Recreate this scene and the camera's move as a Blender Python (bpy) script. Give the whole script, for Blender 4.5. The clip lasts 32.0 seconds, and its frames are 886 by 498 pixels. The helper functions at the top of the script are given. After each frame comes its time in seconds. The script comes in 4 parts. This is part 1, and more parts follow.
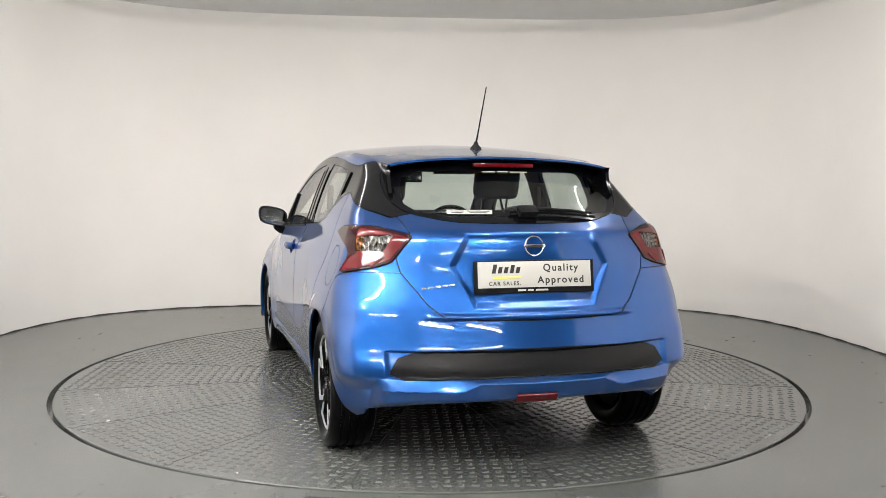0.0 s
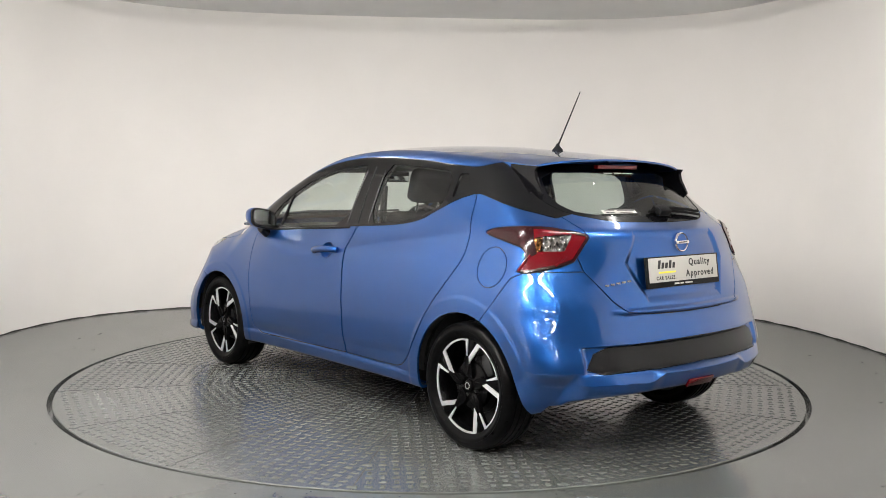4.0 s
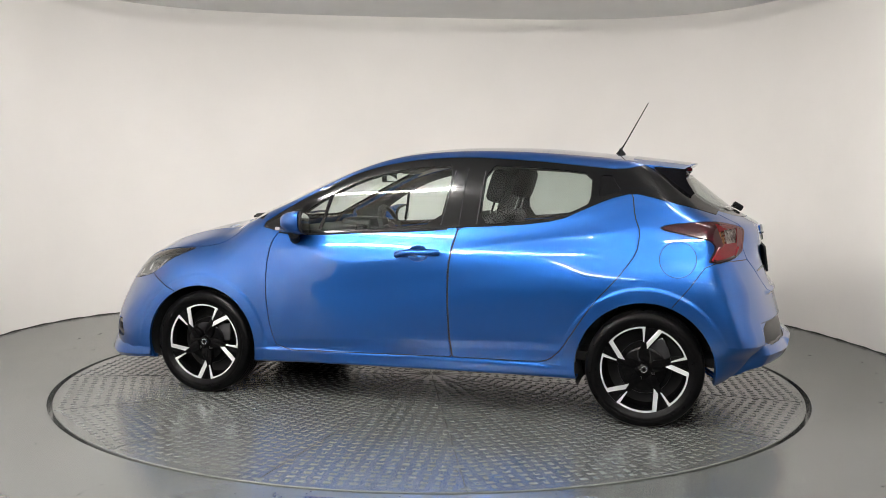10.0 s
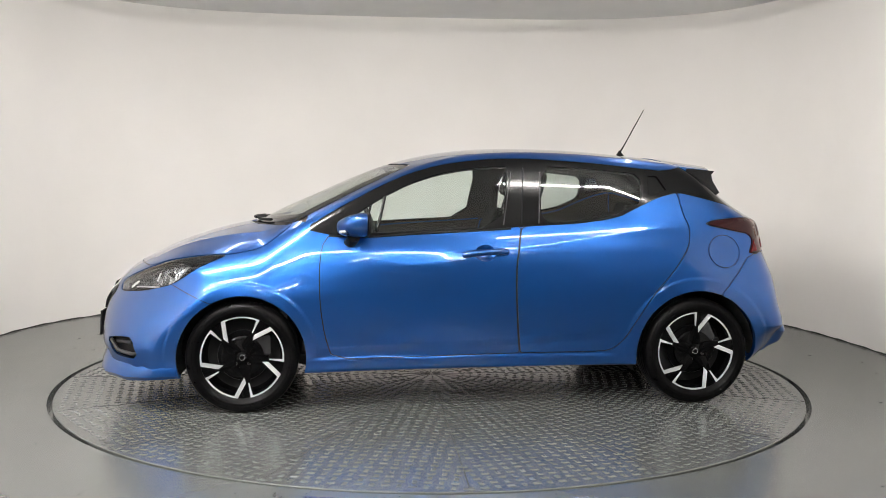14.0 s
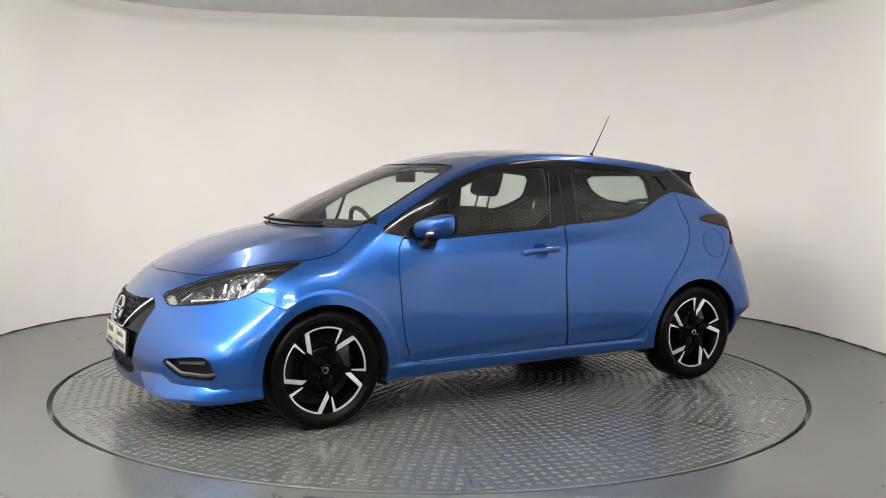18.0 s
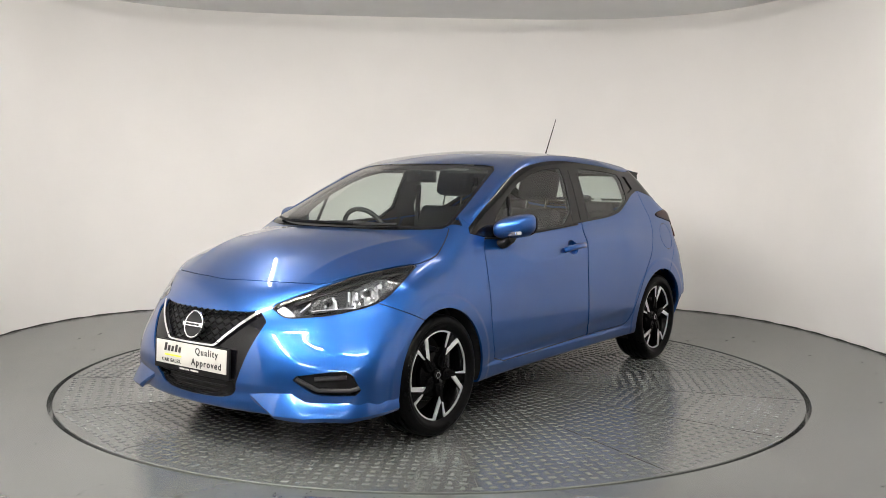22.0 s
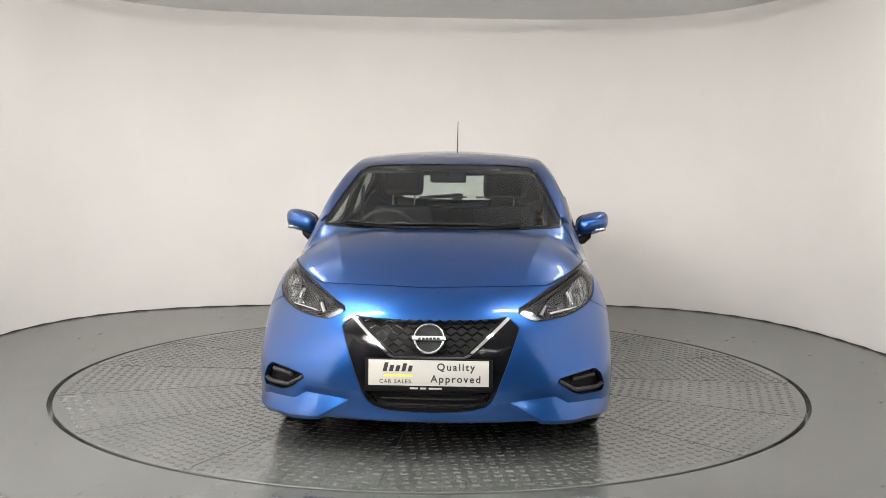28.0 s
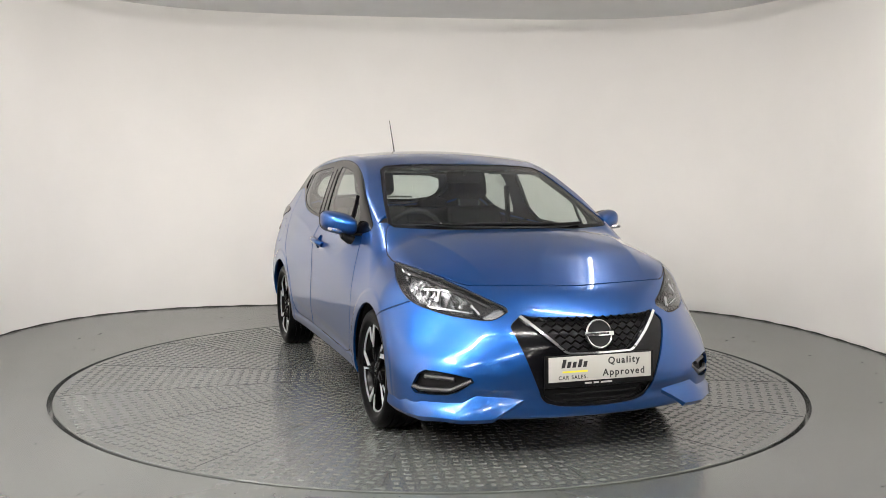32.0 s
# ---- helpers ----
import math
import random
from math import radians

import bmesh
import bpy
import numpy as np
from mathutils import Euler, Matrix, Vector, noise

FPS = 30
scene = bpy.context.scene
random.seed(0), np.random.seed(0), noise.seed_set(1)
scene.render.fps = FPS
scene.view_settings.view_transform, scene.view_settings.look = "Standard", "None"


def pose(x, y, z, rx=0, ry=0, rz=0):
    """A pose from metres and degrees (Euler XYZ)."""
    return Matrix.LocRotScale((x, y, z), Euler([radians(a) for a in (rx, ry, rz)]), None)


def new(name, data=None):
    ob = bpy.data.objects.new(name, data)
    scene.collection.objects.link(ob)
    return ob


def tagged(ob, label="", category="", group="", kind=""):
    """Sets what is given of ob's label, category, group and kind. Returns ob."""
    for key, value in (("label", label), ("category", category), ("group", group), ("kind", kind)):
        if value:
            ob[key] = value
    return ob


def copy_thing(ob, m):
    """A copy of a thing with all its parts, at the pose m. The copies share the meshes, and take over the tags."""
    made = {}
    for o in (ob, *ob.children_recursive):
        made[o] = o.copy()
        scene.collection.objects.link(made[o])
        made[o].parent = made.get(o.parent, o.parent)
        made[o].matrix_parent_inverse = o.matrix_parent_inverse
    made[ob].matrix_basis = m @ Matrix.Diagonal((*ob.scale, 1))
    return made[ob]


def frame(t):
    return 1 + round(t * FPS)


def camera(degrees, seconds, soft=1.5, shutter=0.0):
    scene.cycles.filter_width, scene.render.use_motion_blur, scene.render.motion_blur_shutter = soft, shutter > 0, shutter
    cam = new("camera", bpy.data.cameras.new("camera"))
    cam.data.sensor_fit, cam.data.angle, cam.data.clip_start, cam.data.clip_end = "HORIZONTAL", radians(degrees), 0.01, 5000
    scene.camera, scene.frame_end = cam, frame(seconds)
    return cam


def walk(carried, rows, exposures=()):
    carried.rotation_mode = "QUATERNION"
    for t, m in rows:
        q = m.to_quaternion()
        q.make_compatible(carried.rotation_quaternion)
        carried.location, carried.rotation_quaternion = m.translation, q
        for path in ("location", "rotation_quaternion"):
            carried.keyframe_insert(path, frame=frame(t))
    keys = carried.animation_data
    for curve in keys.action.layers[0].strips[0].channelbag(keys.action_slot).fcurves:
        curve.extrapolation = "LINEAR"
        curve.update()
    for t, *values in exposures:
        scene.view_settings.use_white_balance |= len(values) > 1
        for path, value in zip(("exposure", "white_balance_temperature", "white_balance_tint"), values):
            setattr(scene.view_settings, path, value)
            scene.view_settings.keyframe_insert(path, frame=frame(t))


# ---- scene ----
cam = camera(51.9, 32.0, soft=.75)
EYE = (0.0, -5.855, 1.253)
VIEW = pose(*EYE, 90 - 4.299, 0, 0.0 - 0.684) @ pose(0, 0, 0, 0, 0, 0.462)
walk(cam, [(0.0, VIEW), (32.0, VIEW)])

# turntable: steady turn, degrees at the start and per second
TURN_START, TURN_RATE = 105.87, 5.7334
CAR_AT = (-0.146, 0.112)


def spin(t):
    return pose(0, 0, 0, 0, 0, TURN_START + TURN_RATE * t)


# ---- light ----
world = bpy.data.worlds.new("world")
scene.world = world
world.use_nodes = True
world.node_tree.nodes["Background"].inputs[0].default_value = (0.9, 0.95, 1.0, 1)
world.node_tree.nodes["Background"].inputs[1].default_value = 0.02
scene.view_settings.exposure = -0.36


CEIL = 2.86
# x, y, turn, glow of the tube: two rows of fittings along the hall, from over the turntable to behind the camera
FITTINGS = [(-1.80, .10, 0, 90), (1.72, .05, 0, 50), (-1.75, -2.35, 90, 900), (1.65, -2.35, 90, 240), (-1.2, -4.3, 90, 520), (.9, -4.3, 90, 500),
            (-2.65, -5.1, 0, 1450), (-2.1, -7.4, 90, 300), (.3, -7.9, 90, 400), (2.3, -7.6, 90, 170), (2.3, -9.4, 0, 150)]


# ---- the car's outer form: a smooth solid given by a few profile lines ----
def smax(a, b, r):
    h = np.maximum(r - np.abs(a - b), 0) / r
    return np.maximum(a, b) + h * h * r * 0.25


def step01(a, b, x):
    s = np.clip((x - a) / (b - a), 0, 1)
    return s * s * (3 - 2 * s)


def spline(knots):
    """A smooth line through (x, value) knots."""
    k = sorted(knots)
    xs, ys = np.array([a for a, b in k], float), np.array([b for a, b in k], float)
    d = np.diff(ys) / np.diff(xs)
    m = np.concatenate([[d[0]], np.where(d[:-1] * d[1:] > 0, 2 * d[:-1] * d[1:] / (d[:-1] + d[1:] + 1e-12), 0), [d[-1]]])
    m[1:-1] = 0.5 * m[1:-1] + 0.25 * (d[:-1] + d[1:])

    def at(x):
        x = np.clip(x, xs[0], xs[-1])
        i = np.clip(np.searchsorted(xs, x) - 1, 0, len(xs) - 2)
        h = xs[i + 1] - xs[i]
        s = (x - xs[i]) / h
        return (ys[i] * (1 + 2 * s) * (1 - s) ** 2 + h * m[i] * s * (1 - s) ** 2 + ys[i + 1] * s * s * (3 - 2 * s) + h * m[i + 1] * s * s * (s - 1))
    return at


AXLE_F, AXLE_R, WHEEL_R = 1.2625, -1.2625, 0.300
plan_width = spline([(2.2, .79), (1.9, .835), (1.5, .846), (1.26, .845), (.9, .834), (.5, .829), (0, .827), (-.6, .83), (-1, .841), (-1.3, .847), (-1.6, .840), (-1.8, .825), (-1.95, .80)])
side_door = spline([(.05, -.10), (.18, -.045), (.28, -.018), (.40, -.004), (.5, 0), (.62, 0), (.75, -.004), (.86, -.022), (.97, -.070), (1.2, -.148), (1.36, -.216), (1.5, -.30)])
side_rear = spline([(.05, -.12), (.18, -.06), (.28, -.03), (.40, -.01), (.5, 0), (.62, 0), (.75, -.012), (.87, -.046), (1.02, -.092), (1.15, -.150), (1.2, -.176), (1.33, -.240), (1.5, -.32)])
side_front = spline([(.05, -.09), (.18, -.03), (.28, -.006), (.40, 0), (.5, 0), (.62, -.005), (.72, -.026), (.85, -.068), (.97, -.112), (1.1, -.16), (1.5, -.33)])
crease_z = spline([(1.1, .95), (.9, .918), (.657, .876), (.473, .815), (.351, .797), (.2, .81), (.044, .834), (-.262, .883), (-.569, .931), (-.876, .97), (-1.2, 1.003)])
roof_line = spline([(2.4, 0.0), (1.40, .88), (1.25, .985), (1.13, 1.058), (.85, 1.188), (.676, 1.266), (.497, 1.336), (.30, 1.391), (.1, 1.429), (-.1, 1.448), (-.3, 1.455), (-.6, 1.449), (-.95, 1.424), (-1.15, 1.402), (-1.5, 1.358), (-1.9, 1.28)])
hood_line = spline([(2.3, .36), (2.12, .60), (2.06, .662), (2.0, .709), (1.94, .752), (1.883, .786), (1.714, .870), (1.546, .934), (1.378, .980), (1.25, 1.004), (1.0, 1.03), (.5, 1.05), (-2, 1.0)])
under_line = spline([(2.2, .197), (1.8, .19), (1.5, .19), (1.0, .205), (-1.0, .225), (-1.6, .212), (-1.68, .235), (-1.76, .296), (-1.85, .318), (-1.95, .333), (-2.1, .345)])
nose_line = spline([(.05, 2.00), (.15, 2.085), (.22, 2.115), (.33, 2.126), (.45, 2.122), (.57, 2.096), (.66, 2.062), (.75, 2.02), (1.0, 1.9), (1.5, 1.6)])
tail_line = spline([(.05, -1.78), (.19, -1.88), (.292, -1.965), (.38, -1.985), (.45, -1.982), (.56, -1.95), (.689, -1.915), (.78, -1.888), (.86, -1.872), (.975, -1.857), (1.03, -1.83), (1.07, -1.765), (1.115, -1.690), (1.265, -1.500), (1.33, -1.415), (1.5, -1.2)])


wing_line = spline([(0, .27), (.38, .29), (.55, .307), (.61, .272), (.76, .266), (.9, .25)])


def flank(x, z):
    w = plan_width(x)
    f, r = step01(.55, 1.15, x), step01(-.75, -1.3, x)
    y = w + side_door(z) * (1 - f) * (1 - r) + side_front(z) * f + side_rear(z) * r
    # pressed crease along the doors: shelf above, shallow hollow below
    c = z - crease_z(x)
    on = step01(.85, .35, x) * step01(-1.25, -.9, x)
    y += on * (0.0060 * (1 - .5 * step01(.0, .45, x)) * np.exp(-(np.sqrt(c * c + 1e-4) - .01) / np.where(c < 0, .050, .030)) - 0.004 * np.exp(-((c + .15) / .09) ** 2))
    # lips round the wheel arches
    for ax, ra in ((AXLE_F, .394), (AXLE_R, .412)):
        d = np.hypot(x - ax, (z - .295) * 1.0)
        y += 0.0035 * step01(ra + .022, ra - .002, d) * step01(.1, .32, z)
    # fold low on the doors
    fold = .385 - .045 * x
    y -= .006 * step01(fold + .006, fold - .05, z) * step01(.285, .30, z) * step01(.92, .8, x) * step01(-.85, -.7, x)
    # rear corners fold inwards under a sharp line
    y -= .42 * np.clip(.438 - z, 0, .25) * step01(-1.60, -1.74, x)
    # sill step
    y += 0.003 * step01(.295, .275, z) * step01(.96, .90, np.abs(x))
    return y


def top(x, y):
    bow = step01(.0, .55, x)
    zr = roof_line(x + .25 * y * y * bow) - .125 * y * y
    zh = hood_line(x + .16 * y * y * step01(1.6, 2.0, x)) - .16 * y * y - .20 * np.abs(y) ** 5
    zh += .009 * np.exp(-np.sqrt((np.abs(y) - (.40 + .22 * (1.9 - x))) ** 2 + 4e-5) / .05) * step01(1.86, 1.6, x) * step01(.9, 1.1, x)
    return smax(zr, zh, .03)


def nose(y, z):
    a, up = np.abs(y), step01(.34, .72, z)
    x = nose_line(z) - (.30 * a ** 2 + .38 * a ** 5) * (1 - up) - .9 * a ** 2.6 * up
    # upward facing wing low on the bumper corners
    edge = wing_line(a)
    return x - .016 * step01(.34, .28, z) * step01(.62, .5, a) + .004 * step01(edge, edge - .04, z)


def tail(y, z):
    a, up = np.abs(y), step01(.7, 1.0, z)
    x = tail_line(z) + (.26 * a ** 2 + .22 * a ** 4 - .13 * a ** 4 * step01(.36, .44, z)) * (1 - up) + (.40 * a ** 2 + .08 * a ** 4) * up
    # hollow for the number plate, sharp tuck under the tailgate, ledge low on the bumper
    h = np.maximum(np.abs(z - .873) - .142, (a - .352 + .55 * np.abs(z - .89)) * .85)
    x = x + .015 * step01(.020, -.014, h) - .012 * step01(.700, .685, z) * step01(.665, .68, z) * step01(.5, .4, a)
    low = .384 + .032 * step01(.36, .28, a)
    ledge = np.clip((.434 - z) / (.434 - low), 0, 1) * .034 - .35 * np.clip(low - z, 0, .1)
    x = x - ledge * step01(.70, .66, a) + .016 * step01(.428, .436, z) * step01(.545, .535, z) * step01(.66, .63, a)
    # corners fold inwards under a sharp line
    return x + .48 * np.clip(.438 - z, 0, .25) * step01(.64, .70, a)


def solid(p):
    """Below zero inside the body, above zero outside."""
    x, y, z = p[..., 0], np.abs(p[..., 1]), p[..., 2]
    side = y - flank(x, z)
    roof = (z - top(x, y)) * .8
    f = smax(side, roof, .040 + .06 * step01(.7, 1.2, x))
    f = smax(f, (x - nose(y, z)) * .9, .08)
    f = smax(f, (tail(y, z) - x) * np.where(z > 1.04, .62, .95), .06 + .06 * step01(1.0, .7, z) - .04 * step01(.68, .55, z))
    return smax(f, under_line(x) + .11 * step01(.70, .58, y) * step01(-.7, -1.2, x) * step01(-1.72, -1.62, x) - z, .02)


def slope(p, h=1e-4):
    """Unit normals of the form."""
    g = np.stack([solid(p + d) - solid(p - d) for d in np.eye(3) * h], -1)
    return g / np.linalg.norm(g, axis=-1, keepdims=True)


BOX_LO, BOX_HI = np.array([-2.3, -1.1, .02]), np.array([2.35, 1.1, 1.75])
CORE_LO, CORE_HI = np.array([-1.25, -.30, .45]), np.array([1.45, .30, .78])


def onto_body(q):
    """Shift points of the outer box along their ways to the inner one, onto the body."""
    core = CORE_LO + (CORE_HI - CORE_LO) * (q - BOX_LO) / (BOX_HI - BOX_LO)
    lo, hi = np.zeros(len(q)), np.ones(len(q))
    for _ in range(24):
        mid = (lo + hi) / 2
        out = solid(core + (q - core) * mid[:, None]) > 0
        hi, lo = np.where(out, mid, hi), np.where(out, lo, mid)
    return core + (q - core) * ((lo + hi) / 2)[:, None]
# ---- materials ----
def material(name, colour=(.5, .5, .5), rough=.5, metal=0.0, coat=0.0, noise_scale=0.0, vary=0.0, bump=0.0, bump_scale=200.0, emit=None, spec=.5):
    m = bpy.data.materials.new(name)
    m.use_nodes = True
    nt = m.node_tree
    b = nt.nodes["Principled BSDF"]
    b.inputs["Base Color"].default_value = (*colour, 1)
    b.inputs["Roughness"].default_value, b.inputs["Metallic"].default_value = rough, metal
    b.inputs["Coat Weight"].default_value = coat
    b.inputs["Coat Roughness"].default_value = .015
    b.inputs["Specular IOR Level"].default_value = spec
    co = nt.nodes.new("ShaderNodeTexCoord")
    if vary:
        n = nt.nodes.new("ShaderNodeTexNoise")
        n.inputs["Scale"].default_value, n.inputs["Detail"].default_value = noise_scale, 6
        nt.links.new(co.outputs["Object"], n.inputs["Vector"])
        r = nt.nodes.new("ShaderNodeMapRange")
        r.inputs[1].default_value, r.inputs[2].default_value = .3, .7
        r.inputs[3].default_value, r.inputs[4].default_value = 1 - vary, 1 + vary
        nt.links.new(n.outputs["Fac"], r.inputs[0])
        mx = nt.nodes.new("ShaderNodeMix")
        mx.data_type, mx.blend_type = "RGBA", "MULTIPLY"
        mx.inputs[0].default_value = 1
        mx.inputs[6].default_value = (*colour, 1)
        nt.links.new(r.outputs[0], mx.inputs[7])
        nt.links.new(mx.outputs[2], b.inputs["Base Color"])
        r2 = nt.nodes.new("ShaderNodeMapRange")
        r2.inputs[3].default_value, r2.inputs[4].default_value = max(rough - vary * .4, .02), min(rough + vary * .4, 1)
        nt.links.new(n.outputs["Fac"], r2.inputs[0])
        nt.links.new(r2.outputs[0], b.inputs["Roughness"])
    if bump:
        n2 = nt.nodes.new("ShaderNodeTexNoise")
        n2.inputs["Scale"].default_value, n2.inputs["Detail"].default_value = bump_scale, 4
        nt.links.new(co.outputs["Object"], n2.inputs["Vector"])
        bp = nt.nodes.new("ShaderNodeBump")
        bp.inputs["Strength"].default_value, bp.inputs["Distance"].default_value = bump, .002
        nt.links.new(n2.outputs["Fac"], bp.inputs["Height"])
        nt.links.new(bp.outputs["Normal"], b.inputs["Normal"])
    if emit:
        b.inputs["Emission Color"].default_value = (*emit[:3], 1)
        b.inputs["Emission Strength"].default_value = emit[3]
    return m


def window_glass(name, tint, gloss=.9):
    m = bpy.data.materials.new(name)
    m.use_nodes = True
    nt = m.node_tree
    nt.nodes.remove(nt.nodes["Principled BSDF"])
    tr, gl, fr, mix, pw, sc = (nt.nodes.new("ShaderNode" + k) for k in ("BsdfTransparent", "BsdfGlossy", "LayerWeight", "MixShader", "Math", "Math"))
    tr.inputs[0].default_value = (*tint, 1)
    gl.inputs[0].default_value = (gloss, gloss, gloss, 1)
    gl.inputs["Roughness"].default_value = .02
    # the same gloss from both sides: about 5 % straight on, rising towards the edge
    fr.inputs[0].default_value = .5
    pw.operation, pw.inputs[1].default_value = "POWER", 4.5
    sc.operation, sc.inputs[1].default_value, sc.inputs[2].default_value = "MULTIPLY_ADD", .92, .055
    nt.links.new(fr.outputs["Facing"], pw.inputs[0])
    nt.links.new(pw.outputs[0], sc.inputs[0])
    nt.links.new(sc.outputs[0], mix.inputs[0])
    nt.links.new(tr.outputs[0], mix.inputs[1])
    nt.links.new(gl.outputs[0], mix.inputs[2])
    nt.links.new(mix.outputs[0], nt.nodes["Material Output"].inputs[0])
    return m


def faceted(name, scale, rough=.1, colour=(.78, .79, .81)):
    """Bright metal broken into small facets, with glints and dark facets painted in cell by cell."""
    m = material(name, colour, rough if rough < .3 else .15, .80)
    nt = m.node_tree
    co, vo, bp = (nt.nodes.new("ShaderNode" + k) for k in ("TexCoord", "TexVoronoi", "Bump"))
    vo.inputs["Scale"].default_value = scale
    bp.inputs["Strength"].default_value, bp.inputs["Distance"].default_value = 1.0, .6 / scale
    mp, se, mr, mx = (nt.nodes.new("ShaderNode" + k) for k in ("Mapping", "SeparateColor", "MapRange", "Mix"))
    mp.inputs["Scale"].default_value = (1, 1, .4)
    nt.links.new(co.outputs["Object"], mp.inputs[0])
    nt.links.new(mp.outputs[0], vo.inputs["Vector"])
    nt.links.new(vo.outputs["Color"], se.inputs[0])
    # random brightness per cell, put into the colour as glints and dark reflections
    mr.inputs[3].default_value, mr.inputs[4].default_value = .04, 1.15
    nt.links.new(se.outputs[0], mr.inputs[0])
    mx.data_type, mx.blend_type, mx.inputs[0].default_value = "RGBA", "MULTIPLY", 1
    mx.inputs[6].default_value = (*colour, 1)
    nt.links.new(mr.outputs[0], mx.inputs[7])
    nt.links.new(mx.outputs[2], nt.nodes["Principled BSDF"].inputs["Base Color"])
    nt.links.new(vo.outputs["Distance"], bp.inputs["Height"])
    nt.links.new(bp.outputs["Normal"], nt.nodes["Principled BSDF"].inputs["Normal"])
    return m


PAINT = material("blue_metallic_paint", (.0078, .076, .300), .31, .89, coat=1.0)
PAINT.node_tree.nodes["Principled BSDF"].inputs["Coat IOR"].default_value = 1.5
GLOSS_BLACK = material("gloss_black", (.003, .003, .004), .12, spec=.22)
PILLAR_BLACK = material("pillar_black_film", (.003, .003, .0034), .09, spec=.30)
SATIN_BLACK = material("satin_black_plastic", (.006, .006, .0065), .30, spec=.20)
BLACK_PLASTIC = material("black_plastic", (.005, .005, .0056), .48, noise_scale=40, vary=.15, bump=.15, bump_scale=900, spec=.13)
FOOT_SHADOW = material("foot_shadow_dark", (.03, .029, .027), .8, noise_scale=8, vary=.5)
DARK_GAP = material("rubber_seal", (.006, .006, .007), .8)
RUBBER = material("tyre_rubber", (.002, .002, .0022), .30, noise_scale=30, vary=.2, bump=.06, bump_scale=500, spec=.06)
RIM_BLACK = material("rim_black_paint", (.0018, .0018, .002), .18, spec=.08)
RIM_SILVER = material("machined_alloy", (.78, .79, .81), .30, .7)
LETTER_METAL = material("letter_metal", (.30, .31, .33), .25, .9)
GREY_TRIM = material("satin_grey_trim", (.020, .020, .022), .35)
CHROME = material("chrome", (.80, .81, .83), .08, 1.0)
DISC_STEEL = material("dark_brake_disc", (.012, .012, .013), .3, .9)
STEEL = material("brake_steel", (.04, .04, .042), .45, .9)
GLASS = window_glass("window_glass", (.86, .92, .89))
GLASS_REAR = window_glass("rear_window_glass", (.70, .76, .73))
LENS = window_glass("clear_lens", (.92, .93, .94))
RED = material("red_plastic", (.085, .0015, .004), .10, spec=.35)
REFLECTOR = material("lamp_reflector", (.38, .385, .40), .25, .8)
DARK_LAMP = material("lamp_housing", (.05, .05, .053), .2, .6)
SEAT = material("dark_seat_cloth", (.007, .007, .0075), .9, noise_scale=9, vary=.25)
DASH = material("dark_dashboard", (.008, .008, .0085), .7, noise_scale=9, vary=.15)
VISOR = material("grey_visor_cloth", (.07, .07, .07), .9, noise_scale=20, vary=.06)
LINING = material("pale_headlining", (.42, .42, .40), .9, noise_scale=20, vary=.06)
PLATE = material("white_plate", (.48, .47, .44), .35)
INK = material("black_ink", (.012, .012, .012), .5)
YELLOW = material("yellow_ink", (.85, .75, .05), .5)
WALL = material("white_wall_paint", (.81, .785, .76), .75, noise_scale=1.3, vary=.025, bump=.05, bump_scale=60)
HALL = material("unseen_hall_wall_grey", (.07, .07, .073), .8, noise_scale=1.2, vary=.05)
CEILING = material("grey_ceiling_paint", (.74, .74, .73), .8, noise_scale=2, vary=.03)
FLOOR = material("grey_floor_paint", (.092, .097, .093), .24, noise_scale=5, vary=.07, bump=.03, bump_scale=14, spec=.8)
TREAD = material("grey_painted_tread_plate", (.086, .091, .088), .22, .0, noise_scale=5, vary=.12, bump=.1, bump_scale=120, spec=.8)
LUG = material("worn_tread_lug", (.092, .097, .094), .22, .0, noise_scale=25, vary=.12, spec=.8)
WHITE_METAL = material("white_enamel", (.75, .75, .74), .4)


def worn_floor(m):
    """Stains and scuffs over a plain painted floor: broad cloudy patches, short dark scrapes, fine specks."""
    nt = m.node_tree
    b = nt.nodes["Principled BSDF"]
    base = tuple(b.inputs["Base Color"].default_value)
    co = nt.nodes.new("ShaderNodeTexCoord")
    last = None
    for stretch, scale, lo, hi, dark in (((1, 1, 1), 1.1, .35, .65, .16), ((.25, 1, 1), 7, .60, .72, .22), ((1, .3, 1), 9, .62, .74, .16), ((1, 1, 1), 70, .62, .70, .14)):
        mp, n, r, mx = (nt.nodes.new("ShaderNode" + k) for k in ("Mapping", "TexNoise", "MapRange", "Mix"))
        mp.inputs["Scale"].default_value = stretch
        n.inputs["Scale"].default_value, n.inputs["Detail"].default_value = scale, 5
        r.inputs[1].default_value, r.inputs[2].default_value, r.inputs[3].default_value, r.inputs[4].default_value = lo, hi, 1, 1 - dark
        mx.data_type, mx.blend_type, mx.inputs[0].default_value = "RGBA", "MULTIPLY", 1
        mx.inputs[6].default_value = base
        nt.links.new(co.outputs["Object"], mp.inputs[0])
        nt.links.new(mp.outputs[0], n.inputs["Vector"])
        nt.links.new(n.outputs["Fac"], r.inputs[0])
        if last:
            nt.links.new(last.outputs[2], mx.inputs[6])
        nt.links.new(r.outputs[0], mx.inputs[7])
        last = mx
    nt.links.new(last.outputs[2], b.inputs["Base Color"])


worn_floor(FLOOR)
worn_floor(TREAD)


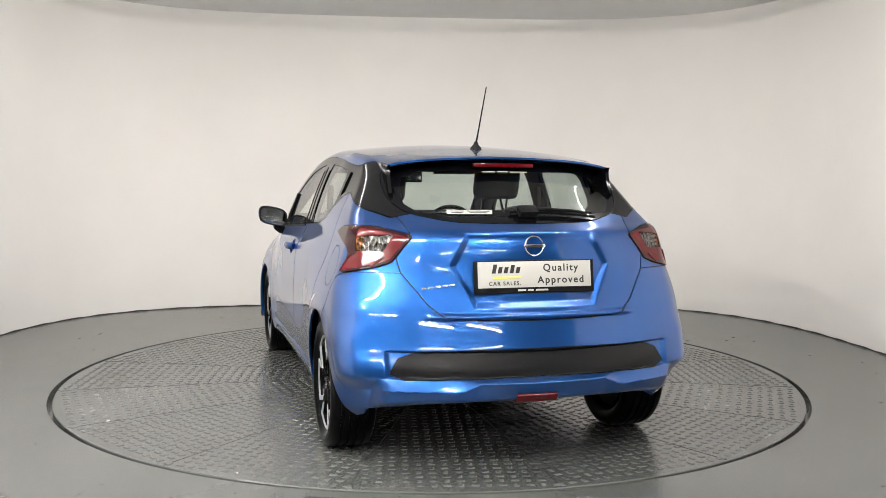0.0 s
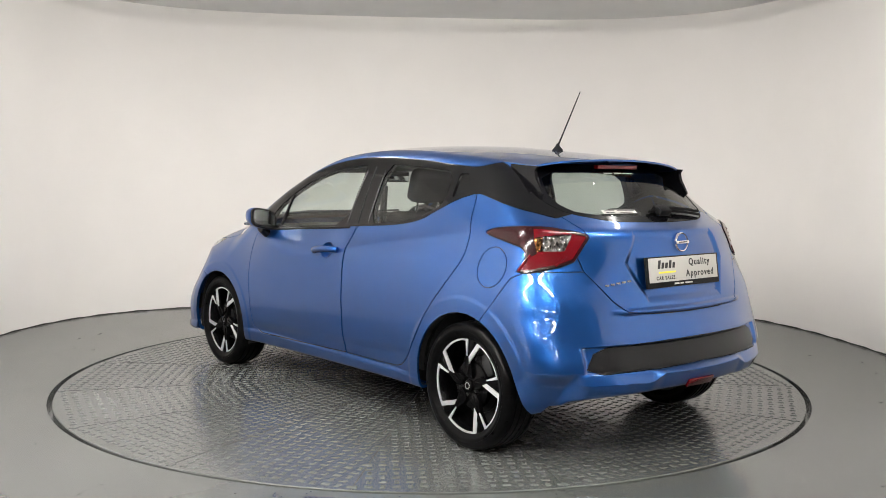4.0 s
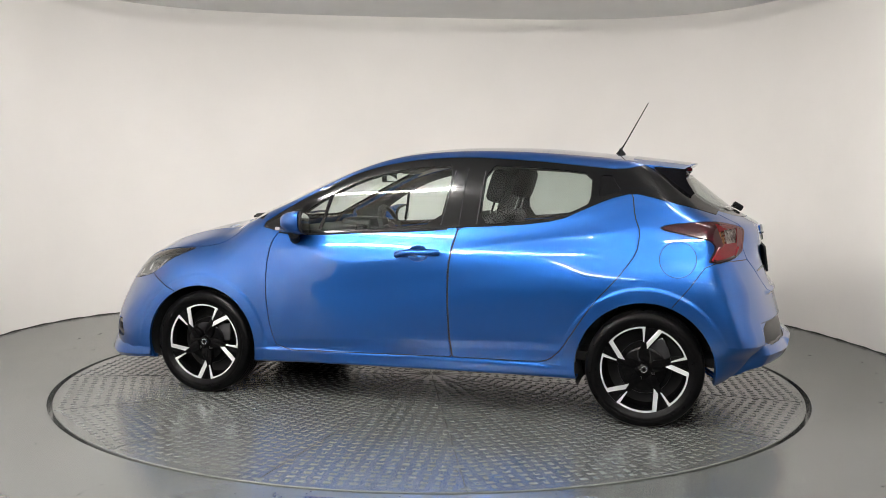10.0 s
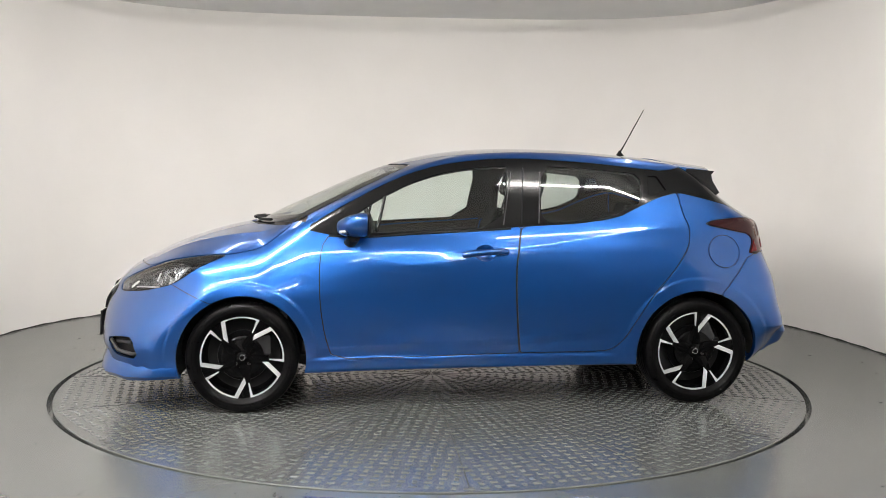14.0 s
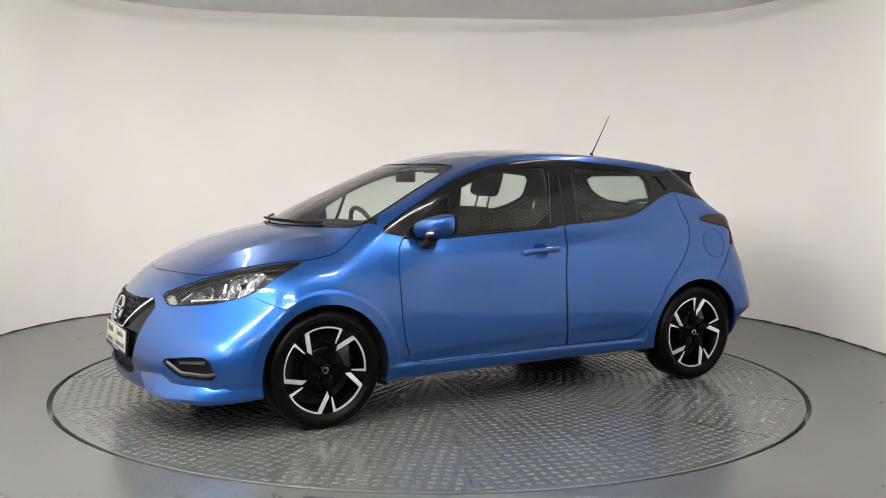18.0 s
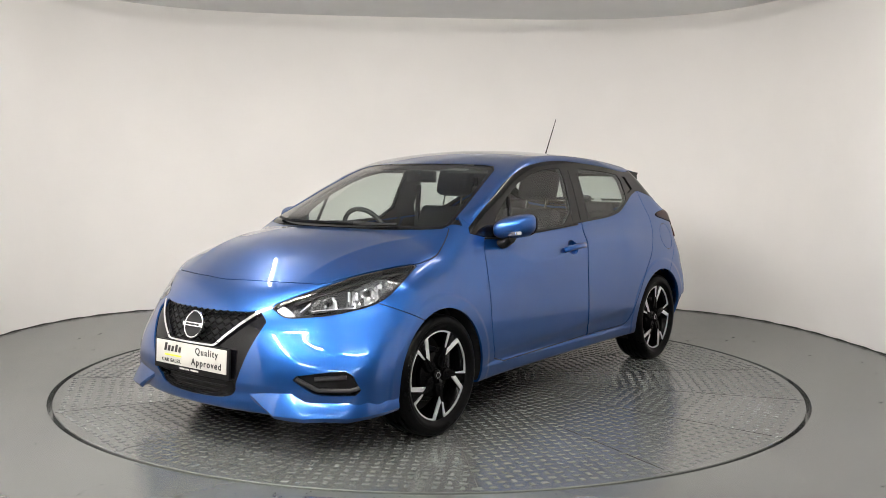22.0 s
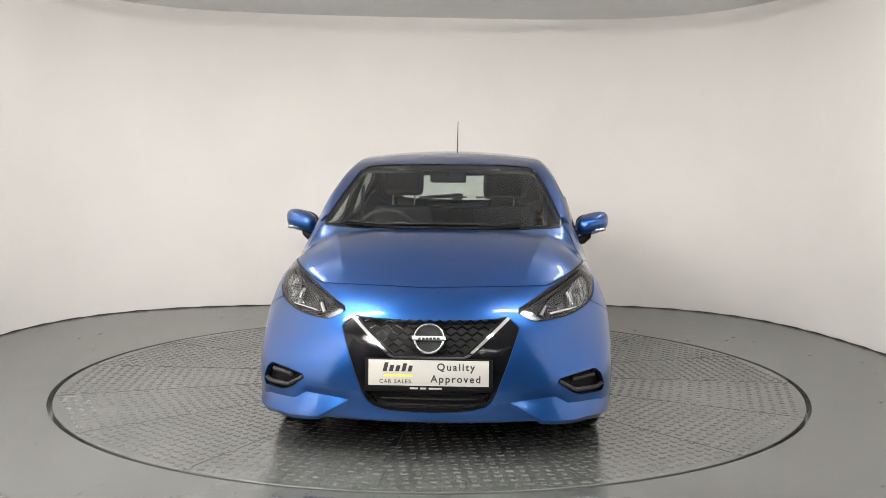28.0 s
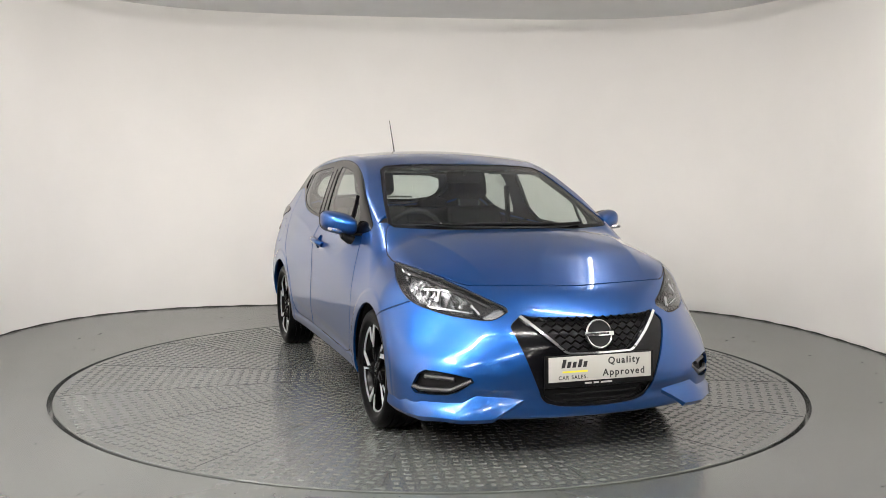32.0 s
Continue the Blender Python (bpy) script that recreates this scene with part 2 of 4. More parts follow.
# ---- small mesh helpers ----
def mesh_object(name, verts, faces, mat, parent=None, smooth=False, label=""):
    me = bpy.data.meshes.new(name)
    me.from_pydata([tuple(v) for v in verts], [], faces)
    me.materials.append(mat)
    if smooth:
        me.polygons.foreach_set("use_smooth", [True] * len(me.polygons))
    ob = new(name, me)
    if parent:
        ob.parent = parent
    if label:
        ob["label"] = label
    return ob


def part(name, bm, mat, parent=None, label="", smooth=True, angle=40):
    """Links a bmesh as one mesh object, under a thing or a part."""
    bmesh.ops.recalc_face_normals(bm, faces=bm.faces)
    for f in bm.faces:
        f.smooth = smooth
    if smooth:
        for e in bm.edges:
            if len(e.link_faces) == 2 and e.calc_face_angle(0) > radians(angle):
                e.smooth = False
    me = bpy.data.meshes.new(name)
    bm.to_mesh(me)
    bm.free()
    me.materials.append(mat)
    ob = new(name, me)
    if parent:
        ob.parent = parent
    if label:
        ob["label"] = label
    return ob


def box(size, at=(0, 0, 0), bevel=0.0, turn=None, segments=2, bm=None):
    bm = bm or bmesh.new()
    made = bmesh.ops.create_cube(bm, size=1)["verts"]
    bmesh.ops.transform(bm, matrix=Matrix.Diagonal((*size, 1)), verts=made)
    if bevel:
        edges = list({e for v in made for e in v.link_edges})
        out = bmesh.ops.bevel(bm, geom=edges, offset=bevel, segments=segments, affect="EDGES", profile=.6)
        made = list({v for f in out["faces"] for v in f.verts} | {v for v in made if v.is_valid})
    m = Matrix.Translation(at) @ (turn or Matrix())
    bmesh.ops.transform(bm, matrix=m, verts=made)
    return bm


def lathe(profile, segments=48, axis="Z", bm=None, closed=False):
    """Turns (radius, height) points round an axis."""
    bm = bm or bmesh.new()
    rings = []
    for r, h in profile:
        ring = []
        for i in range(segments):
            a = 2 * math.pi * i / segments
            c, s = r * math.cos(a), r * math.sin(a)
            ring.append(bm.verts.new({"Z": (c, s, h), "Y": (c, h, s), "X": (h, c, s)}[axis]))
        rings.append(ring)
    for a, b in zip(rings, rings[1:] + (rings[:1] if closed else [])):
        for i in range(segments):
            j = (i + 1) % segments
            bm.faces.new((a[i], a[j], b[j], b[i]))
    if not closed:
        for ring in (rings[0], rings[-1]):
            bm.faces.new(ring)
    return bm


def tube(points, radius, sides=8, bm=None, taper=1.0):
    """A round rod along points."""
    bm = bm or bmesh.new()
    pts = [Vector(p) for p in points]
    rings, up = [], Vector((.13, .31, .94))
    for i, p in enumerate(pts):
        d = (pts[min(i + 1, len(pts) - 1)] - pts[max(i - 1, 0)]).normalized()
        u = d.cross(up).normalized()
        w = d.cross(u)
        r = radius * (1 + (taper - 1) * i / max(len(pts) - 1, 1))
        rings.append([bm.verts.new(p + r * (math.cos(a) * u + math.sin(a) * w)) for a in (2 * math.pi * k / sides for k in range(sides))])
    for a, b in zip(rings, rings[1:]):
        for k in range(sides):
            bm.faces.new((a[k], a[(k + 1) % sides], b[(k + 1) % sides], b[k]))
    bm.faces.new(rings[0]), bm.faces.new(rings[-1])
    return bm


def prism(outline, depth, bevel=0.0, bm=None):
    """Pushes a flat outline (u, v) from w = 0 to w = depth, along z."""
    bm = bm or bmesh.new()
    lo = [bm.verts.new((u, v, 0)) for u, v in outline]
    hi = [bm.verts.new((u, v, depth)) for u, v in outline]
    bm.faces.new(lo[::-1])
    cap = bm.faces.new(hi)
    n = len(lo)
    for i in range(n):
        bm.faces.new((lo[i], lo[(i + 1) % n], hi[(i + 1) % n], hi[i]))
    if bevel:
        bmesh.ops.bevel(bm, geom=list(cap.edges), offset=bevel, segments=2, affect="EDGES", profile=.6)
    return bm
# ---- the room ----
def room_outline(steps=96):
    """The bowed wall round the turntable, from its front left end over the back to its front right end."""
    pts = []
    for i in range(steps + 1):
        a = math.pi * (1.0 - i / steps)
        c, s = math.cos(a), math.sin(a)
        k = (abs(c) ** 3.5 + abs(s) ** 3.5) ** (-1 / 3.5)
        x, y = 3.38 * k * c, 3.30 * k * s
        t = radians(4)
        pts.append((x * math.cos(t) - y * math.sin(t), x * math.sin(t) + y * math.cos(t)))
    return [(pts[0][0] - .02, -4.2)] + [(pts[0][0], -1.5)] + pts + [(pts[-1][0] + .02, -1.5), (pts[-1][0] + .03, -4.2)]


def build_room():
    line = room_outline()
    thick = 0.14
    outer = []
    for i, (x, y) in enumerate(line):
        a, b = line[max(i - 1, 0)], line[min(i + 1, len(line) - 1)]
        d = Vector((b[0] - a[0], b[1] - a[1])).normalized()
        outer.append((x - d.y * thick, y + d.x * thick))
    n = len(line)
    v, f = [], []
    for z in (-.02, CEIL):
        v += [(x, y, z) for x, y in line] + [(x, y, z) for x, y in outer]
    for i in range(n - 1):
        f += [(i, i + 1, 2 * n + i + 1, 2 * n + i), (n + i + 1, n + i, 3 * n + i, 3 * n + i + 1), (2 * n + i, 2 * n + i + 1, 3 * n + i + 1, 3 * n + i)]
    wall = mesh_object("wall_curved", v, f, WALL, smooth=True)
    wall.data.polygons.foreach_set("use_smooth", [k % 3 != 2 for k in range(len(f))])
    tagged(wall, "off-white painted wall curving round the turntable", "wall", kind="structure")
    # unseen hall walls, assumed and kept dark to deepen reflections and cut bounce
    tagged(part("wall_front", box((7.4, .14, CEIL + .02), (0, -10.57, CEIL / 2)), HALL, smooth=False), "unseen dark grey wall assumed behind the camera", "wall", kind="structure")
    for name, s in (("wall_hall_left", -1), ("wall_hall_right", 1)):
        tagged(part(name, box((.14, 6.3, CEIL + .02), (s * 3.50, -7.36, CEIL / 2)), HALL, smooth=False), "unseen dark grey side wall assumed for the hall", "wall", kind="structure")
    tagged(part("ceiling", box((7.8, 14.8, .12), (0, -3.4, CEIL + .06)), CEILING, smooth=False), "flat light grey painted ceiling", "ceiling", kind="structure")
    # floor: one sheet with a round well for the turntable
    v, f, m = [], [], 160
    for r, z in ((2.30, -.06), (2.30, 0), (2.6, 0), (3.2, 0), (11.5, 0)):
        for i in range(m):
            a = 2 * math.pi * i / m
            v.append((r * math.cos(a), r * math.sin(a), z))
    for k in range(4):
        for i in range(m):
            j = (i + 1) % m
            f.append((k * m + i, k * m + j, (k + 1) * m + j, (k + 1) * m + i))
    v += [(2.3 * math.cos(2 * math.pi * i / m), 2.3 * math.sin(2 * math.pi * i / m), -.06) for i in range(m)]
    f.append(tuple(range(len(v) - m, len(v))))
    tagged(mesh_object("floor", v, f, FLOOR), "grey painted concrete floor with scuffs", "floor", kind="structure")


build_room()


def floor_joint():
    """A thin uneven dark strip, drawn as the shadow line where the wall meets the floor."""
    line = room_outline()
    v, f = [], []
    for i, (x, y) in enumerate(line):
        a, b = line[max(i - 1, 0)], line[min(i + 1, len(line) - 1)]
        d = Vector((b[0] - a[0], b[1] - a[1])).normalized()
        wide = .004 + .003 * math.sin(i * 1.7) ** 2
        v += [(x + d.y * .003, y - d.x * .003, .010 + .004 * math.sin(i * 2.3)), (x + d.y * (.003 + wide), y - d.x * (.003 + wide), .001)]
        v += [(x - d.y * .01, y + d.x * .01, .010), (x - d.y * .01, y + d.x * .01, .001)]
    for i in range(len(line) - 1):
        q = i * 4
        f += [(q + 1, q + 5, q + 4, q), (q, q + 4, q + 6, q + 2)]
    tagged(mesh_object("foot_shadow_strip", v, f, FOOT_SHADOW), "thin dark strip drawn as the shadow line at the wall's foot", "trim", kind="structure")


floor_joint()


def build_turntable():
    base = new("turntable")
    tagged(base, "round grey steel turntable with raised tread pattern", "turntable")
    part("disc", lathe([(0.001, -.05), (2.268, -.05), (2.272, -.004), (2.268, 0.0), (.001, 0.0)], 160), TREAD, base, angle=20)
    # raised lugs in crossed ways; the sixteen wedge plates each have their own grain
    v, f, pitch, wedge = [], [], .057, 360 / 16
    n = int(2.26 / pitch) + 1
    for k in range(16):
        mid = radians(20.5 + wedge * (k + .5))
        cm, sm = math.cos(mid), math.sin(mid)
        for i in range(1, n):
            for j in range(-i // 2 - 1, i // 2 + 2):
                u0, w0 = (i + .5) * pitch, (j + .5) * pitch
                if abs(math.atan2(w0, u0)) > radians(wedge / 2) - .008 / u0 or math.hypot(u0, w0) > 2.24:
                    continue
                turn = mid + (math.pi / 2 if (i + j) % 2 else 0)
                x, y = u0 * cm - w0 * sm, u0 * sm + w0 * cm
                c, s, q = math.cos(turn), math.sin(turn), len(v)
                for u, w, z in ((.018, .0058, 0), (.018, -.0058, 0), (-.018, -.0058, 0), (-.018, .0058, 0), (.0125, .0034, .003), (.0125, -.0034, .003), (-.0125, -.0034, .003), (-.0125, .0034, .003)):
                    w *= 1.9
                    v.append((x + u * c - w * s, y + u * s + w * c, z + .0002))
                f += [(q + 7, q + 6, q + 5, q + 4)] + [(q + (e + 1) % 4, q + e, q + 4 + e, q + 4 + (e + 1) % 4) for e in range(4)]
    lugs = mesh_object("tread_relief", v, [a[::-1] for a in f], LUG, base, label="worn raised tread relief")
    lugs["kind"] = "stuff"
    # joints between the wedge plates
    for k in range(16):
        b = box((2.25, .004, .0014), (1.14, 0, .0005))
        bmesh.ops.rotate(b, cent=(0, 0, 0), matrix=Matrix.Rotation(radians(20.5 + wedge * k), 3, "Z"), verts=b.verts)
        part("plate_joint", b, DARK_GAP, base, smooth=False)
    return base


turntable = build_turntable()

# flakes and grit lying on the floor
v, f = [], []
rng = random.Random(7)
for k in range(46):
    a, r = rng.uniform(0, 6.283), rng.uniform(2.36, 3.1)
    x, y, s = r * math.cos(a), r * math.sin(a), rng.uniform(.003, .009)
    q = len(v)
    for e in range(5):
        t = e * 1.2566 + rng.uniform(-.4, .4)
        v.append((x + s * math.cos(t) * 1.6, y + s * math.sin(t), .0005))
    v += [(px, py, .0025) for px, py, pz in v[q:q + 5]]
    f += [tuple(range(q + 5, q + 10))] + [(q + e, q + (e + 1) % 5, q + 5 + (e + 1) % 5, q + 5 + e) for e in range(5)]
tagged(mesh_object("floor_grit", v, f, LUG), "pale paint flakes and grit on the floor", "grit", kind="stuff")
# ---- the car: its skin is cut into panels along their outlines ----
car = new("car")
tagged(car, "blue metallic five-door hatchback parked on the turntable", "car")


def body_grid():
    """Half of the body's skin (y >= 0) as points and quads."""
    nx, ny = 400, 72
    gx, gy, gz = np.linspace(BOX_LO[0], BOX_HI[0], nx), np.linspace(0, BOX_HI[1], ny), np.concatenate([np.linspace(BOX_LO[2], .22, 14)[:-1], np.linspace(.22, .62, 56)[:-1], np.linspace(.62, 1.12, 64)[:-1], np.linspace(1.12, BOX_HI[2], 40)])
    pts, quads, index = [], [], {}

    def at(k):
        k = (round(k[0], 5), round(k[1], 5), round(k[2], 5))
        if k not in index:
            index[k] = len(pts)
            pts.append(k)
        return index[k]

    def sheet(us, vs, place, flip):
        ids = [[at(place(u, w)) for w in vs] for u in us]
        for i in range(len(us) - 1):
            for j in range(len(vs) - 1):
                q = (ids[i][j], ids[i + 1][j], ids[i + 1][j + 1], ids[i][j + 1])
                quads.append(q[::-1] if flip else q)
    sheet(gx, gy, lambda u, w: (u, w, BOX_HI[2]), False)
    sheet(gx, gz, lambda u, w: (u, BOX_HI[1], w), True)
    sheet(gy, gz, lambda u, w: (BOX_HI[0], u, w), False)
    sheet(gy, gz, lambda u, w: (BOX_LO[0], u, w), True)
    return onto_body(np.array(pts)), quads


def outline_distance(outline, u, v):
    """Signed distance to a closed outline, below zero inside."""
    o = np.array(outline, float)
    best, inside = np.full(len(u), 1e9), np.zeros(len(u), bool)
    for (ax, ay), (bx, by) in zip(o, np.roll(o, -1, 0)):
        ex, ey = bx - ax, by - ay
        s = np.clip(((u - ax) * ex + (v - ay) * ey) / (ex * ex + ey * ey + 1e-12), 0, 1)
        best = np.minimum(best, (u - ax - s * ex) ** 2 + (v - ay - s * ey) ** 2)
        cross = (ay > v) != (by > v)
        inside ^= cross & (u < ax + (v - ay) * ex / (ey if ey else 1e-12))
    return np.where(inside, -1, 1) * np.sqrt(best)


def smoothed(outline, rounds=2):
    """Corners cut off, to soften an outline."""
    for _ in range(rounds):
        out = []
        for (ax, ay), (bx, by) in zip(outline, outline[1:] + outline[:1]):
            out += [(.8 * ax + .2 * bx, .8 * ay + .2 * by), (.2 * ax + .8 * bx, .2 * ay + .8 * by)]
        outline = out
    return outline


class Skin:
    def __init__(self):
        self.P, self.faces = body_grid()
        self.label = ["shell"] * len(self.faces)

    def seen_from(self, way, P):
        if way == "top":
            return P[:, 0], P[:, 1]
        a = radians(way)
        return -P[:, 0] * math.sin(a) + P[:, 1] * math.cos(a), P[:, 2]

    def split(self, value, chosen, name):
        """Cut the chosen faces where value is zero; the side below zero takes the name."""
        P, extra, cache = self.P, [], {}
        n0 = len(P)

        def crossing(i, j):
            k = (i, j) if i < j else (j, i)
            if k not in cache:
                s = value[i] / (value[i] - value[j])
                cache[k] = n0 + len(extra)
                extra.append(P[i] + (P[j] - P[i]) * s)
            return cache[k]
        for k in chosen:
            f = self.faces[k]
            neg = [value[i] < 0 for i in f]
            if all(neg):
                self.label[k] = name
            elif any(neg):
                a, b, turns = [], [], 0
                for i, j, p, q in zip(f, f[1:] + f[:1], neg, neg[1:] + neg[:1]):
                    (a if p else b).append(i)
                    if p != q:
                        c = crossing(i, j)
                        a.append(c)
                        b.append(c)
                        turns += 1
                if turns == 2:
                    self.faces[k] = tuple(b)
                    self.faces.append(tuple(a))
                    self.label.append(name)
                elif sum(neg) * 2 > len(f):
                    self.label[k] = name
        if extra:
            self.P = np.concatenate([P, np.array(extra)])

    def cut(self, name, way, outline, gap=.0025, among=("shell",), where=None, shape=None):
        """Label what lies inside the outline, with a gap round it."""
        def measure_all():
            u, v = self.seen_from(way, self.P)
            return outline_distance(outline, u, v) if shape is None else shape(u, v)
        for grow, new_label, pick in ((gap, "seam" if gap else name, among), (-gap, name, ("fresh",))) if gap else ((0, name, among),):
            d = measure_all() - grow
            ok = np.ones(len(self.P), bool) if where is None else where(self.P)
            low = (d < 0) & ok
            tag = "fresh" if gap and new_label == "seam" else name
            chosen = [k for k, f in enumerate(self.faces) if self.label[k] in pick and any(low[i] for i in f) and all(ok[i] for i in f)]
            self.split(d, chosen, tag)
        if gap:
            self.label = ["seam" if s == "fresh" else s for s in self.label]


skin = Skin()
side_on = lambda P: P[:, 1] > .42
ahead = lambda P: P[:, 0] > .2
behind = lambda P: P[:, 0] < -1.15

for ax, r in ((AXLE_F, .340), (AXLE_R, .352)):
    skin.cut("void", 90, None, 0, where=lambda P: P[:, 1] > .55, shape=lambda u, v, ax=ax, r=r: np.hypot(u + ax, v - .295) - r)
skin.cut("rear_screen", 180, smoothed([(.1, 1.066), (-.137, 1.069), (-.329, 1.073), (-.500, 1.108), (-.565, 1.165), (-.575, 1.26), (-.53, 1.338), (.1, 1.345)], 1), .002, where=lambda P: (P[:, 0] < -1.22))
skin.cut("window_surround", 90, smoothed([(-.939, .985), (-.786, .954), (-.661, .941), (-.538, .945), (-.353, .962), (-.044, .981), (.258, 1.001), (.58, 1.019), (.736, 1.039), (.831, 1.061), (.895, 1.092), (1.057, 1.165), (1.178, 1.197), (1.311, 1.167), (1.49, 1.122), (1.62, 1.08), (1.62, 1.36), (1.3, 1.36), (1.12, 1.318), (.944, 1.334), (.722, 1.358), (.468, 1.375), (.293, 1.383), (.117, 1.379), (-.043, 1.364), (-.202, 1.338), (-.36, 1.292), (-.516, 1.224), (-.748, 1.101)], 1), .0015, where=side_on)
skin.cut("front_window", 90, smoothed([(-.70, .975), (-.672, 1.056), (-.519, 1.155), (-.358, 1.237), (-.201, 1.289), (-.043, 1.319), (.116, 1.333), (.205, 1.337), (.149, 1.002), (-.354, .976), (-.539, .963)], 1), .001, ("window_surround",), side_on)
skin.cut("rear_window", 90, smoothed([(.37, 1.019), (.392, 1.339), (.593, 1.329), (.783, 1.317), (.965, 1.297), (.963, 1.146), (.896, 1.109), (.816, 1.074), (.706, 1.05), (.58, 1.036)], 1), .001, ("window_surround",), side_on)
skin.cut("vent_trim", 90, [(1.006, 1.172), (1.010, 1.29), (1.068, 1.288), (1.116, 1.207)], .001, ("window_surround",), side_on)
skin.cut("windscreen", 0, smoothed([(-.1, 1.005), (.355, 1.002), (.54, .999), (.665, 1.006), (.632, 1.099), (.581, 1.224), (.522, 1.335), (.367, 1.349), (-.1, 1.352)], 1), .002, where=lambda P: P[:, 0] > .25)
skin.cut("headlight", 45, smoothed([(-1.125, .676), (-.985, .727), (-.88, .763), (-.715, .814), (-.565, .840), (-.425, .851), (-.49, .800), (-.588, .713), (-.67, .676), (-.837, .643), (-1.012, .629), (-1.066, .632)], 1), .003, where=ahead)
skin.cut("bonnet", "top", smoothed([(1.912, -.1), (1.912, .04), (1.886, .216), (1.862, .319), (1.828, .43), (1.785, .53), (1.66, .625), (1.50, .698), (1.34, .735), (1.19, .725), (1.05, .69), (.99, .66), (1.12, .50), (1.225, .30), (1.275, .04), (1.275, -.1)], 1), .0025, where=lambda P: (P[:, 0] > .9) & (P[:, 2] > .7))
skin.cut("cowl", "top", [(1.32, -.1), (1.30, .1), (1.22, .36), (1.06, .585), (.93, .70), (.91, .66), (1.0, .57), (1.16, .30), (1.19, -.1)], 0, where=lambda P: P[:, 2] > .95)
skin.cut("tail_light", 135, smoothed([(.392, 1.016), (.441, 1.040), (.551, 1.055), (.677, 1.054), (.786, 1.036), (.872, 1.018), (.830, .955), (.790, .891), (.535, .842), (.592, .929), (.570, .964), (.522, .977)], 1), .003, where=lambda P: P[:, 0] < -1.2)
skin.cut("grille_opening", 0, smoothed([(-.1, .641), (.05, .641), (.294, .647), (.336, .657), (.394, .612), (.384, .576), (.311, .378), (.268, .275), (.176, .250), (-.1, .243)], 1), .001, where=lambda P: P[:, 0] > 1.7)
skin.cut("fog_recess", 30, smoothed([(-.535, .381), (-.373, .404), (-.262, .409), (-.205, .297), (-.38, .300), (-.435, .315)], 1), 0, where=lambda P: P[:, 0] > 1.5)
skin.cut("bumper_insert", 180, smoothed([(.1, .552), (-.30, .549), (-.585, .535), (-.652, .427), (-.3, .432), (.1, .436)], 1), .001, where=lambda P: P[:, 0] < -1.6)
skin.cut("tailgate", 180, smoothed([(.1, .664), (-.30, .668), (-.435, .686), (-.600, .905), (-.512, 1.018), (-.548, 1.10), (-.60, 1.14), (-.56, 1.285), (-.45, 1.375), (.1, 1.395)], 1), .003, where=lambda P: P[:, 0] < -1.12)
skin.cut("front_door", 90, smoothed([(-.80, .958), (-.841, .891), (-.854, .757), (-.848, .575), (-.825, .42), (-.782, .285), (-.349, .292), (.21, .3034), (.244, .304), (.242, .33), (.231, .425), (.219, .641), (.221, .795), (.24, .917), (.262, 1.01), (0, 1.1), (-.5, 1.1)], 1), .003, where=side_on)
skin.cut("rear_door", 90, smoothed([(.25, .304), (.285, .3042), (.72, .307), (.782, .327), (.841, .382), (.911, .495), (1.002, .633), (1.126, .771), (1.213, .893), (1.225, 1.0), (1.194, 1.076), (1.177, 1.2), (1.1, 1.26), (.6, 1.1), (.266, 1.01), (.245, .917), (.226, .795), (.224, .641), (.236, .425), (.248, .33)], 1), .003, where=side_on)
skin.cut("handle_bowl", 90, None, 0, ("front_door",), side_on, lambda u, v: (np.hypot((u - .050) / .060, (v - .858) / .044) - 1) * .044)
skin.cut("fuel_flap", 90, None, .002, where=side_on, shape=lambda u, v: np.hypot(u - 1.416, v - .867) - .090)
skin.cut("front_bumper", 90, [(-1.643, .90), (-1.643, .692), (-1.428, .596), (-1.38, .56), (-1.38, .05), (-2.5, .05), (-2.5, .90)], .0022)
skin.cut("rear_bumper", 90, [(1.62, .86), (1.548, .83), (1.470, .720), (1.395, .630), (1.38, .05), (2.3, .05), (2.3, .86)], .0022)
skin.cut("sill", 90, [(-.95, .289), (1.0, .304), (1.0, .1), (-.95, .1)], .0, where=side_on)
skin.cut("roof", "top", [(.50, -.1), (.50, .3), (.40, .545), (.0, .57), (-.6, .58), (-1.3, .57), (-1.3, -.1)], 0, where=lambda P: P[:, 2] > 1.25)
skin.cut("front_wing", 90, [(-2.0, .1), (-.60, .1), (-.60, .8), (-.885, 1.02), (-.92, 1.09), (-2.0, 1.1)], .0012, where=side_on)
skin.label = ["quarter_panel" if s == "shell" else s for s in skin.label]
SKIN_N = slope(skin.P)


def skin_faces(name):
    return [f for f, s in zip(skin.faces, skin.label) if s == name]


